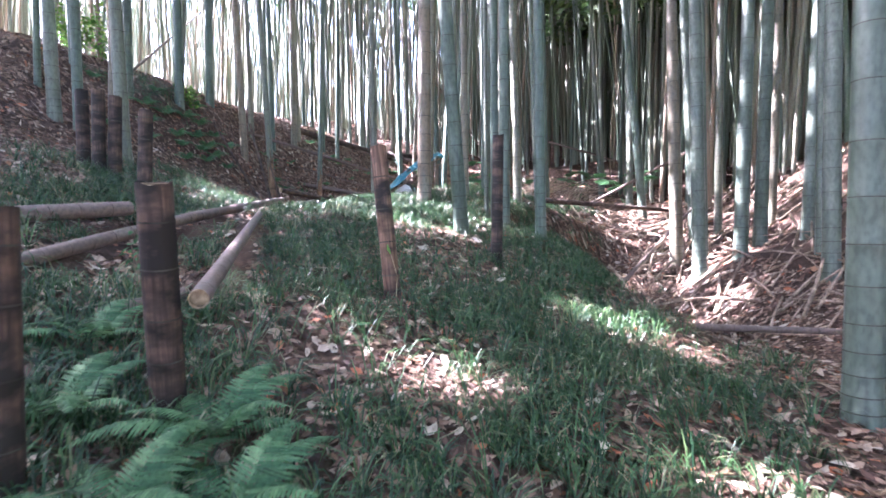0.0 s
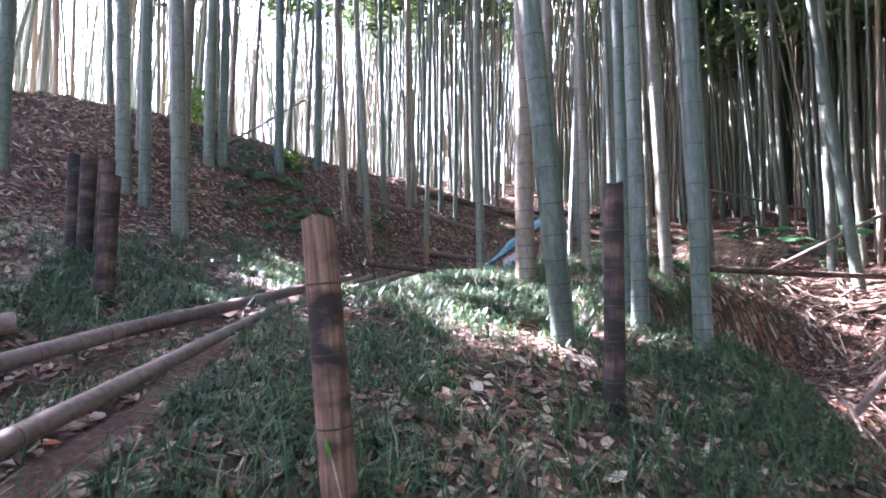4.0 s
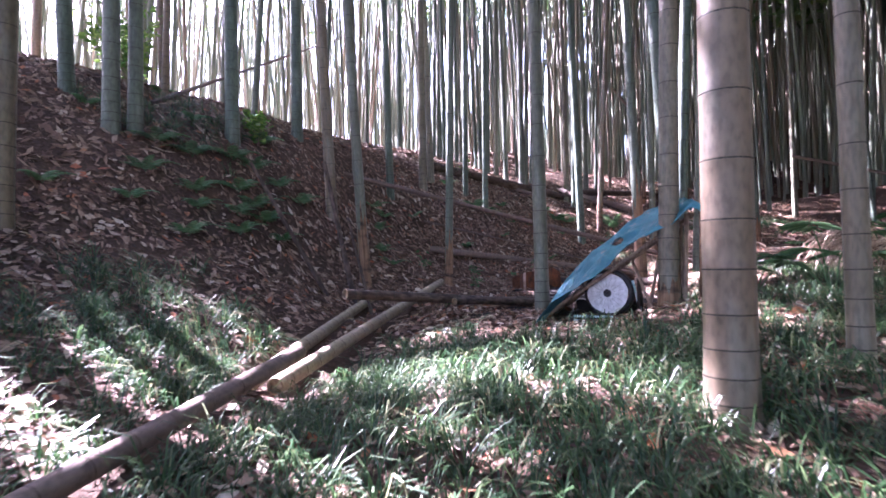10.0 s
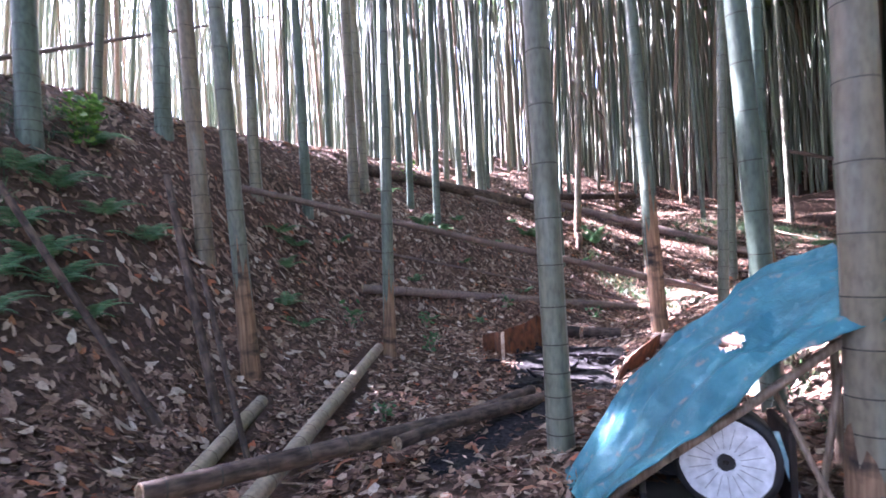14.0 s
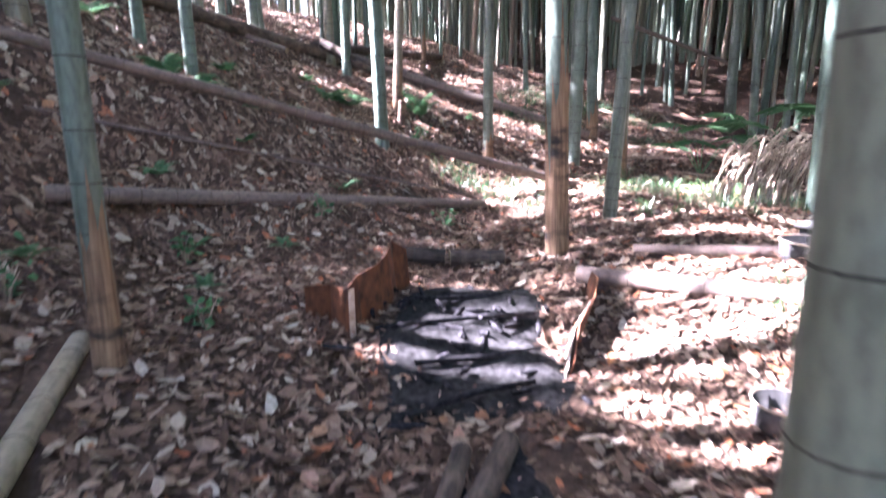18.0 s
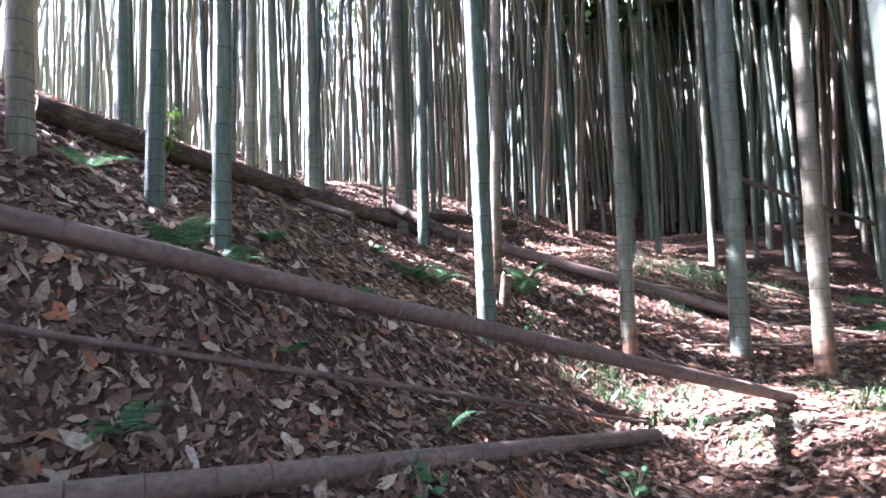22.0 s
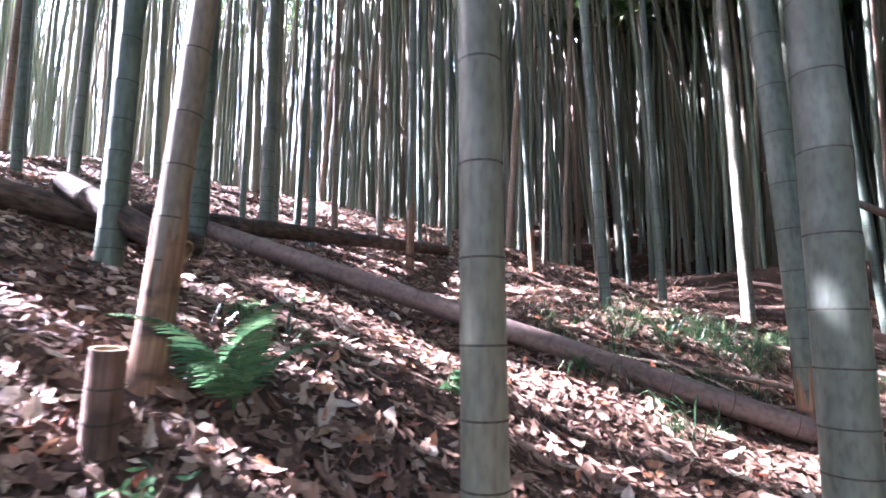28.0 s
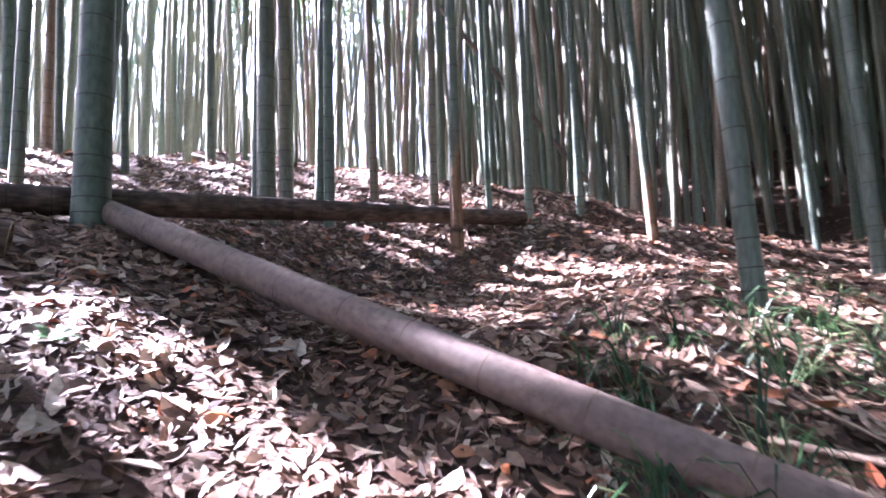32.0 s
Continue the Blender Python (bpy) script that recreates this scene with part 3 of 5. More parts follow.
def shades_a_gap(c, margin=0.0, stray=0.0):
    """Which of the points c would keep the sun off one of the gaps, but for a few stray ones."""
    c = np.asarray(c, float).reshape(-1, 3)
    down = shadow_of(c)
    hit = np.zeros(len(c), bool)
    way = np.array([_to_sun.x, _to_sun.y]) / _to_sun.z
    beams = [(x + (lx - way[0]) * h, y + (ly - way[1]) * h, 0.17) for x, y, lx, ly, low, high in SUNNY_CULMS for h in np.arange(low, high, 0.2)]
    for gx, gy, gr in CANOPY_GAPS + tuple(beams):
        hit |= (down[:, 0] - gx) ** 2 + (down[:, 1] - gy) ** 2 < (gr + margin) ** 2
    return hit & (np.random.default_rng(len(c)).uniform(0, 1, len(c)) > stray)


LIGHT_CULMS = []
for _k in range(4):
    _v, _f, _m = culm_arrays(16.8 + 0.7 * _k, RNG, 6, 0.0)
    LIGHT_CULMS.append(array_mesh("culm", _v, _f, [MAT_CULM, MAT_NODE], _m, True))
CROWN_MESHES = [crown_mesh(RNG, 16.9 + 0.5 * k, 260) for k in range(4)]
THIN_CROWNS = [crown_mesh(RNG, 16.9 + 0.5 * k, 26) for k in range(4)]


def bamboo(x, y, lx, ly, r, label, group, k, light=False):
    m = Matrix.Translation(spot(x, y)) @ Vector((lx, ly, 1)).to_track_quat("Z", "Y").to_matrix().to_4x4()
    root = thing("bamboo", m, label, "bamboo", group)
    c = part("culm", LIGHT_CULMS[k % 4] if light else CULM_MESHES[k % 5], MAT_CULM, root)
    c.scale, c.rotation_euler = (r, r, 1), (0, 0, k * 1.7)
    leaves = [m @ Vector((0, 0, h)) for h in (12.0, 13.5, 15.0, 16.5)]
    crown = part("crown", (THIN_CROWNS if shades_a_gap(leaves, 1.1).any() else CROWN_MESHES)[k % 4], MAT_CANOPY, root)
    crown.rotation_euler = (0, 0, k * 2.3)
    return root


def sheath_mesh(r, high, sides=22):
    """Dry skin round the foot of a culm, torn into long tongues at its upper edge."""
    verts, faces = [], []
    for k, s in enumerate((-0.1, 0.3, 0.6, 0.8, 1.0)):
        for j in range(sides):
            a = 2 * math.pi * j / sides
            torn = 0.45 * high * (math.sin(3 * a + 1) * math.sin(5 * a) + 0.3 * math.sin(11 * a)) * max(0.0, s)
            q = r * (1.15 - 0.11 * max(0, s) ** 0.5)
            verts.append((q * math.cos(a), q * math.sin(a), s * high * 0.8 + torn))
    for k in range(4):
        for j in range(sides):
            t = (j + 1) % sides
            faces.append((k * sides + j, k * sides + t, (k + 1) * sides + t, (k + 1) * sides + j))
    return array_mesh("sheath", verts, faces, MAT_SHEATH, smooth=True)


CULMS = []
for _list, _label, _group in (
        (GRASS_CULMS, "tall grey-green bamboo standing in the grass", "bamboos by the grass"),
        (RIGHT_CULMS, "tall bamboo standing among broken sticks on a bank", "bamboos on the stick bank"),
        (PIT_CULMS, "tall green bamboo with dark node rings in leaf litter", "bamboos round the fire pit"),
        (SLOPE_CULMS, "tall pale bamboo on the leaf-covered slope", "bamboos on the slope"),
        (TOP_CULMS, "slim tall bamboo on the upper slope", "bamboos on the upper slope"),
        (PAIR_CULMS, "tall shaded bamboo behind the grass", "bamboos by the grass")):
    for _row in _list:
        CULMS.append(_row)
        _root = bamboo(*_row, _label, _group, len(CULMS))
        for _x, _y, _high in ((-0.32, 16.61, 1.7), (-1.105, 20.78, 0.75), (-3.32, 15.0, 0.8), (-4.17, 13.70, 1.0), (0.17, 12.88, 1.2), (-0.31, 11.9, 0.35), (2.62, 21.82, 0.6), (0.11, 20.1, 0.35), (2.05, 19.79, 0.5), (0.21, 25.67, 1.0), (2.11, 26.53, 0.8)):
            if math.hypot(_row[0] - _x, _row[1] - _y) < 0.03:
                _r = _row[4]
                part("sheath", sheath_mesh(_r, _high), MAT_SHEATH, _root, "dry orange-brown split skin")

# ---- the grove beyond ----
def is_open(x, y):
    """The clearing along the way, in which every culm stands where it was seen."""
    return (-7.3 < x < 5.3 and -4.0 < y < 21.5) or (-3.4 < x < 5.8 and 21.0 < y < 29.5) or (5.0 < x < 8.0 and 14.0 < y < 22.0)


_taken = [(c[0], c[1]) for c in CULMS]
_near, _far = [], []
_rng = np.random.default_rng(21)
for _gx in np.arange(-44, 44, 1.1):
    for _gy in np.arange(-14, 62, 1.1):
        _x, _y = _gx + _rng.uniform(-0.5, 0.5), _gy + _rng.uniform(-0.5, 0.5)
        _keep = _rng.uniform()
        _reach = math.hypot(_x + 1, max(0.0, _y - 20, -_y))
        if is_open(_x, _y) or _keep > (0.62 if _x > 5 and _y < 14 else 0.9 if _x > 5 else 0.45 if _y > 31 and _x < -1 else 0.72 if _x > -8 else 0.32) or _reach > 44:
            continue
        if any(abs(_x - a) < 0.4 and abs(_y - b) < 0.4 for a, b in _taken):
            continue
        _row = (_x, _y, _rng.normal(0, 0.03), _rng.normal(0, 0.03), _rng.uniform(0.045, 0.085))
        (_near if _reach < 9.5 and len(_near) < 190 else _far).append(_row)
for _k in range(420):
    _far.append((_rng.uniform(-46, -19), _rng.uniform(6, 56), _rng.normal(0, 0.03), _rng.normal(0, 0.03), _rng.uniform(0.05, 0.085)))
for _k in range(260):
    _far.append((_rng.uniform(-22, 0), _rng.uniform(31, 60), _rng.normal(0, 0.03), _rng.normal(0, 0.03), _rng.uniform(0.05, 0.085)))
for _k in range(600):
    _far.append((_rng.uniform(-2, 14), _rng.uniform(30, 58), _rng.normal(0, 0.03), _rng.normal(0, 0.03), _rng.uniform(0.045, 0.075)))
for _k in range(900):
    _far.append((_rng.uniform(7, 34), _rng.uniform(15, 52), _rng.normal(0, 0.03), _rng.normal(0, 0.03), _rng.uniform(0.045, 0.075)))
for _k, _row in enumerate(_near):
    bamboo(*_row, "tall bamboo of the surrounding grove", "bamboos of the grove", _k, True)


# leaf clumps added out of view for shade: x, y where it falls, half width
SHADE_SPRAYS = ((-1.75, 19.85, 0.4), (-1.65, 13.5, 0.4), (0.2, 11.9, 0.9), (-0.9, 22.9, 0.6), (-0.4, 23.6, 0.6), (0.6, 23.2, 0.5), (-3.2, 19.6, 0.6), (8.0, 22.0, 2.4), (9.0, 29.0, 3.0), (-2.8, 18.0, 0.7), (-2.2, 19.4, 0.8), (-6.2, 7.6, 1.8), (-4.6, 6.2, 1.3), (-3.6, 15.6, 1.1), (-3.7, 17.4, 0.9), (-2.4, 20.6, 0.6), (-7.5, 10.5, 1.8), (-1.9, 25.0, 1.0), (5.0, 24.0, 1.2), (-5.6, 12.6, 1.6), (-6.6, 15.0, 1.4))


def grove(rows, rng):
    """The far culms in one sheet of geometry; in another their leaf sprays and free ones added for shade."""
    sides, levels = 6, np.array([-0.3, 2, 5, 8.5, 13, 18.0])
    fat = np.array([1.08, 1, 0.95, 0.85, 0.6, 0.12])
    ring = np.stack([np.cos(np.arange(sides) * 2 * np.pi / sides), np.sin(np.arange(sides) * 2 * np.pi / sides)], -1)
    r = np.array(rows)
    n = len(r)
    base = np.stack([r[:, 0], r[:, 1], height(r[:, 0], r[:, 1])], -1)
    bend = rng.normal(0, 0.004, (n, 2))
    tall = rng.uniform(0.85, 1.12, n)
    lv = levels[None] * tall[:, None]
    cx = base[:, 0, None] + r[:, 2, None] * lv + bend[:, 0, None] * lv ** 2
    cy = base[:, 1, None] + r[:, 3, None] * lv + bend[:, 1, None] * lv ** 2
    cz = base[:, 2, None] + lv
    rad = r[:, 4, None] * fat[None]
    v = np.stack([cx[..., None] + rad[..., None] * ring[:, 0], cy[..., None] + rad[..., None] * ring[:, 1], np.broadcast_to(cz[..., None], (n, len(levels), sides))], -1)
    k = (np.arange(n)[:, None, None] * len(levels) + np.arange(len(levels) - 1)[None, :, None]) * sides
    s, t = np.arange(sides), (np.arange(sides) + 1) % sides
    f = np.stack([k + s, k + t, k + t + sides, k + s + sides], -1).reshape(-1, 4)
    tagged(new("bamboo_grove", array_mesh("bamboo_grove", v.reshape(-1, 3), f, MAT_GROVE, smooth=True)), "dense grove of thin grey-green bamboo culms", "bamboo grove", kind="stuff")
    per = 110
    h = rng.uniform(0.70, 1.04, (n, per)) * 18 * tall[:, None]
    h = np.where(((r[:, 0] > 6) & (r[:, 1] > 15))[:, None], rng.uniform(0.42, 1.0, (n, per)) * 17, h)
    spread = rng.normal(0, 0.8, (n, per, 2))
    thick = np.where(r[:, 0] < -19, 0.22, np.where((r[:, 0] > 5) & (r[:, 1] > 15), 0.5, np.where((r[:, 1] > 17) & (r[:, 0] < -6), 0.22, np.where((r[:, 1] > 30) & (r[:, 0] < 2), 0.2, np.where((r[:, 0] > 5) & (r[:, 1] < 15), 0.6, 0.7)))))
    leafy = (rng.uniform(0, 1, (n, per)) < thick[:, None]).ravel()
    c = np.stack([base[:, 0, None] + r[:, 2, None] * h + bend[:, 0, None] * h ** 2 + spread[..., 0], base[:, 1, None] + r[:, 3, None] * h + bend[:, 1, None] * h ** 2 + spread[..., 1], base[:, 2, None] + h], -1).reshape(-1, 3)[leafy]
    # leaf clouds on no culm, added overhead and behind to block sun and sky
    top = rng.uniform((-32, -9, 12.8), (-3.5, 34, 17.4), (17000, 3))
    top[:, 2] += height(np.clip(top[:, 0], -12, 9), np.clip(top[:, 1], -4, 30))
    more = rng.uniform((-36, 3, 13.0), (-14, 25, 17.5), (7000, 3))
    more[:, 2] += height(np.clip(more[:, 0], -12, 9), np.clip(more[:, 1], -4, 30))
    back = rng.uniform((-22, 27, 13.5), (20, 52, 18.0), (9000, 3))
    back[:, 2] += height(np.clip(back[:, 0], -12, 30), np.clip(back[:, 1], -4, 44))
    bank = rng.uniform((-31, 7, 13.0), (-17, 16, 17.5), (7000, 3))
    bank[:, 2] += height(np.clip(bank[:, 0], -12, 9), bank[:, 1])
    right = rng.uniform((5, -14, 11.5), (26, 30, 17.0), (13000, 3))
    right[:, 2] += height(np.clip(right[:, 0], -12, 12), np.clip(right[:, 1], -4, 30))
    start = rng.uniform((-18, -26, 11.5), (22, -2, 17.0), (12000, 3))
    start[:, 2] += height(np.clip(start[:, 0], -12, 9), -3.0)
    c = [c, top, more, back, bank, right, start]
    way = np.array([_to_sun.x, _to_sun.y]) / _to_sun.z
    # clumps on no culm, put sunward of each spot to darken it
    for gx, gy, gr in SHADE_SPRAYS:
        up = rng.uniform(12.5, 17, (int(170 * gr * gr) + 20, 1))
        q = np.array([gx, gy]) + rng.normal(0, 0.55 * gr, (len(up), 2)) + way * up
        c.append(np.concatenate([q, up + float(height(gx, gy))], 1))
    c = np.concatenate(c)
    down = shadow_of(c)
    over_way = (down[:, 0] > -7.5) & (down[:, 0] < 16.0) & (down[:, 1] > 1.0) & (down[:, 1] < 26.5) | (down[:, 0] > 2) & (down[:, 1] > 20) | (c[:, 0] > 5) | (c[:, 1] < -2)
    over_way &= (down[:, 1] < 18) | (down[:, 0] > 4) | (rng.uniform(0, 1, len(c)) < 0.72)
    c = c[over_way | (rng.uniform(0, 1, len(c)) < 0.16)]
    c = [c[~shades_a_gap(c, 0.05, 0.03)]]
    # free sprays added on the sun's side of these culms to shade them
    for x, y, lx, ly in SHADY_CULMS:
        h, up = rng.uniform(0.0, 1.5 if y == 15.0 else 4.5, 130), rng.uniform(9.5, 13, 130)
        c.append(np.stack([x + lx * h + way[0] * up, y + ly * h + way[1] * up, float(height(x, y)) + h + up], 1) + rng.normal(0, 0.10, (130, 3)))
    v, f = spray_quads(np.concatenate(c), rng)
    tagged(new("bamboo_canopy", array_mesh("bamboo_canopy", v, f, MAT_CANOPY)), "high canopy of narrow green bamboo leaves, with sprays added for shade", "canopy", kind="stuff")


grove(_far, np.random.default_rng(5))


# ---- leaf litter and grass ----
def grassy(x, y):
    """How much of the ground is grass, from 0 to 1."""
    x, y = np.asarray(x, float), np.asarray(y, float)
    ease = lambda a: np.clip(a, 0, 1)
    main = ease((11.2 - y + 0.4 * np.sin(2 * x)) / 1.6) * ease((x + 5.2) / 1.0) * ease((2.6 - x + 0.3 * np.sin(1.7 * y)) / 0.7)
    spots = sum(np.exp(-((x - a) / sx) ** 2 - ((y - b) / sy) ** 2) for a, b, sx, sy in ((2.6, 18.3, 1.3, 0.7), (3.0, 22.9, 1.1, 0.8), (1.62, 22.3, 0.16, 0.12), (1.25, 22.3, 0.12, 0.1), (1.75, 21.85, 0.16, 0.14), (-0.83, 21.4, 0.14, 0.14), (-4.92, 10.05, 0.2, 0.2), (1.7, 13.0, 1.2, 1.6), (-0.2, 19.4, 0.5, 0.25), (4.0, 16.4, 1.0, 0.8), (-6.9, 13.5, 0.5, 0.9), (-7.4, 12.6, 0.4, 0.5), (-3.6, 9.7, 1.0, 0.9), (-2.0, 9.9, 0.9, 0.7), (-0.8, 9.7, 0.9, 0.8)))
    return np.clip(main * np.clip(0.66 + 0.6 * np.sin(1.9 * x + 0.7 * y) * np.sin(1.3 * y - 0.8 * x), 0.12, 1) + 0.5 * spots, 0, 1)


def litter_amount(x, y):
    reel = np.exp(-(((x + 0.85) / 0.5) ** 2 + ((y - 11.95) / 0.35) ** 2) ** 3)
    pit = np.exp(-(((x + 1.45) / 0.62) ** 2 + ((y - 15.3) / 0.9) ** 2) ** 3)
    bed = np.exp(-(((x + 1.86 - 0.42 * (y - 13.4)) / 0.36) ** 2 + ((y - 13.4) / 0.98) ** 2) ** 3)
    bank = np.exp(-(((x + 5.5) / 0.95) ** 2 + ((y - 12.6) / 1.5) ** 2) ** 2)
    return (1 - 0.5 * bank) * (1.0 - 0.25 * grassy(x, y)) * (1 - 0.97 * pit) * (1 - 0.93 * bed) * (1 - 0.9 * reel)


LOG_LINES = ((-2.48, 5.5, -2.80, 9.7), (-2.85, 2.1, -2.48, 5.5), (-1.6, 4.2, -2.27, 6.66), (-3.6, 3.7, -2.88, 5.12), (-3.15, 9.6, -3.94, 13.45), (-2.92, 9.6, -3.51, 15.2))


def scatter(rng, n, x0, x1, y0, y1, amount, clear=0.11):
    x, y = rng.uniform(x0, x1, n), rng.uniform(y0, y1, n)
    keep = rng.uniform(0, 1, n) < amount(x, y)
    for ax, ay, bx, by in LOG_LINES:
        s = np.clip(((x - ax) * (bx - ax) + (y - ay) * (by - ay)) / ((bx - ax) ** 2 + (by - ay) ** 2), 0, 1)
        keep &= np.hypot(x - ax - s * (bx - ax), y - ay - s * (by - ay)) > clear
    return x[keep], y[keep]


def draped(v):
    v = np.array(v)
    v[:, 2] += height(v[:, 0], v[:, 1])
    return v


def crumb_quads(c, rng, size=1.0):
    """Torn bits of leaf, one bent quad each."""
    n = len(c)
    a, ln, wd = rng.uniform(0, 6.28, n), size * rng.uniform(0.012, 0.035, n), size * rng.uniform(0.005, 0.014, n)
    d = np.stack([np.cos(a) * ln, np.sin(a) * ln, rng.normal(0, 0.3, n) * ln], -1)
    e = np.stack([-np.sin(a) * wd, np.cos(a) * wd, rng.normal(0, 0.4, n) * wd], -1)
    v = np.stack([c - d - e * 0.3, c + e, c + d * 1.1, c - e * rng.uniform(0.6, 1.2, (n, 1))], 1).reshape(-1, 3)
    return v, np.arange(len(v)).reshape(-1, 4)


def build_litter():
    rng = np.random.default_rng(11)
    x, y = scatter(rng, 128000, -6.3, 5.0, 0.8, 27.5, litter_amount)
    z = np.abs(rng.normal(0, 0.016, len(x))) + 0.008
    v, f = leaf_quads(np.stack([x, y, z], -1), rng, 0.088, 0.034, flat=True)
    tagged(new("leaf_litter", array_mesh("leaf_litter", draped(v), f, MAT_LITTER)), "thick litter of curled dry brown leaves", "leaf litter", kind="stuff")
    x, y = scatter(rng, 11000, -5.6, 4.6, 0.8, 27.0, litter_amount)
    z = np.abs(rng.normal(0, 0.014, len(x))) + 0.022
    v, f = leaf_quads(np.stack([x, y, z], -1), rng, 0.118, 0.044, flat=True)
    tagged(new("broad_leaf_litter", array_mesh("broad_leaf_litter", draped(v), f, MAT_PALE)), "broad pale dry leaves strewn over the brown litter", "leaf litter", kind="stuff")
    x, y = scatter(rng, 80000, -4.5, 4.0, 11.5, 25.5, litter_amount)
    v, f = crumb_quads(np.stack([x, y, np.abs(rng.normal(0, 0.012, len(x))) + 0.012], -1), rng)
    tagged(new("leaf_crumbs", array_mesh("leaf_crumbs", draped(v), f, MAT_LITTER)), "crumbled small dry leaves between the larger ones", "leaf litter", kind="stuff")
    x, y = scatter(rng, 34000, -14, 14, -3, 40, lambda x, y: np.where((x > -6.3) & (x < 5.0) & (y < 27.5) & (y > 0.8), 0.0, 1.0))
    v, f = crumb_quads(np.stack([x, y, np.full(len(x), 0.025)], -1), rng, 3.2)
    x2, y2 = scatter(rng, 15000, -11, -6.3, 3, 20, lambda x, y: np.ones(len(x)))
    v2, f2 = crumb_quads(np.stack([x2, y2, np.full(len(x2), 0.025)], -1), rng, 2.6)
    v, f = np.concatenate([v, v2]), np.concatenate([f, f2 + len(v)])
    tagged(new("far_leaf_litter", array_mesh("far_leaf_litter", draped(v), f, MAT_LITTER)), "dry brown leaf litter under the grove", "leaf litter", kind="stuff")


def blade_arrays(x, y, a, rng, size=0.235, wide=0.0042):
    n = len(x)
    ln = size * rng.uniform(0.5, 1.35, n)
    out = ln * rng.uniform(0.5, 1.2, n)
    dx, dy = np.cos(a), np.sin(a)
    rows = []
    for s, up, w in ((0, 0, 1.0), (0.33, 0.48, 0.95), (0.70, 0.54, 0.75), (1.0, 0.22, 0.08)):
        cx, cy, cz = x + dx * out * s, y + dy * out * s, ln * up * rng.uniform(0.85, 1.1, n)
        for sg in (-1, 1):
            rows.append(np.stack([cx - sg * dy * wide * w, cy + sg * dx * wide * w, cz], -1))
    v = np.stack(rows, 1).reshape(-1, 3)
    k = np.arange(n)[:, None] * 8
    f = np.concatenate([k + [0, 1, 3, 2], k + [2, 3, 5, 4], k + [4, 5, 7, 6]])
    return v, f


def build_grass():
    rng = np.random.default_rng(12)
    tx, ty = scatter(rng, 22000, -8.0, 4.5, 0.5, 24.0, grassy, 0.2)
    per = 15
    a = rng.uniform(0, 2 * np.pi, (len(tx), per))
    r = np.abs(rng.normal(0, 0.035, (len(tx), per)))
    tall = np.repeat(rng.uniform(0.6, 1.3, len(tx)), per)
    v, f = blade_arrays((tx[:, None] + r * np.cos(a)).ravel(), (ty[:, None] + r * np.sin(a)).ravel(), (a + rng.normal(0, 0.5, a.shape)).ravel(), rng, 0.21 * tall)
    tagged(new("grass", array_mesh("grass", draped(v), f, MAT_GRASS)), "arching dark green lily-grass in low tufts", "grass", kind="stuff")


build_litter()
build_grass()


# ---- felled bamboo, poles, posts ----
def pole_arrays(length, r0, r1, rng, gap=0.24, sides=12, jag=0.0):
    """A cut culm along z, from radius r0 to r1, with nodes."""
    zs, rs, idx = [0.0], [r0], []
    z = gap * rng.uniform(0.3, 0.9)
    while z < length - 0.06:
        r = r0 + (r1 - r0) * z / length
        zs += [z - 0.015, z - 0.004, z, z + 0.004, z + 0.012]
        rs += [r, r * 1.008, r * 1.0, r * 1.01, r * 0.998] if gap > 0.3 or r < 0.045 else [r, r * 1.025, r * 1.0, r * 1.03, r * 0.995]
        idx += [0, 0, 1, 1, 0]
        z += gap * rng.uniform(0.85, 1.15)
    zs.append(length)
    rs.append(r1)
    idx.append(0)
    verts, faces, mats = [], [], []
    for h, r in zip(zs, rs):
        for s in range(sides):
            a = 2 * math.pi * s / sides
            torn = jag * (math.sin(2 * a + 1) + 0.7 * math.sin(5 * a)) if h == zs[-1] else 0
            verts.append((r * math.cos(a), r * math.sin(a), h + torn))
    for i in range(len(zs) - 1):
        for s in range(sides):
            t = (s + 1) % sides
            faces.append((i * sides + s, i * sides + t, (i + 1) * sides + t, (i + 1) * sides + s))
            mats.append(idx[i])
    return verts, faces, mats


def ring_mesh(r, wall, depth, sides=12):
    """The cut end of a hollow culm: an annulus with its inner wall and a floor."""
    verts, faces = [], []
    for rr, z in ((r, 0), (r, 0.004), (r - wall, 0.004), (r - wall, -depth), (0.001, -depth)):
        for s in range(sides):
            a = 2 * math.pi * s / sides
            verts.append((rr * math.cos(a), rr * math.sin(a), z))
    for i in range(4):
        for s in range(sides):
            t = (s + 1) % sides
            faces.append((i * sides + s, i * sides + t, (i + 1) * sides + t, (i + 1) * sides + s))
    return verts, faces


_prng = np.random.default_rng(33)


def pole_between(name, a, b, r0, r1, label, category, skin=None, gap=0.24, group="", cut=True, jag=0.0):
    """A length of bamboo from point a to point b."""
    a, b = Vector(a), Vector(b)
    m = Matrix.Translation(a) @ (b - a).to_track_quat("Z", "Y").to_matrix().to_4x4()
    root = thing(name, m, label, category, group)
    skin = skin or MAT_DEAD
    v, f, mi = pole_arrays((b - a).length, r0, r1, _prng, gap, jag=jag)
    part("culm", array_mesh("culm", v, f, [skin, MAT_SCAR if skin in (MAT_DEAD, MAT_TAN) else MAT_NODE], mi, True), skin, root)
    if cut:
        for z, r, turn in (((b - a).length, r1, 0), (0, r0, 180)):
            v, f = ring_mesh(r, r * 0.16, r * 0.6)
            e = part("cut_end", array_mesh("cut_end", v, f, MAT_CUT), MAT_CUT, root, "pale cut end")
            e.matrix_basis = pose(0, 0, z - (1.8 * jag if z else 0), turn)
    return root


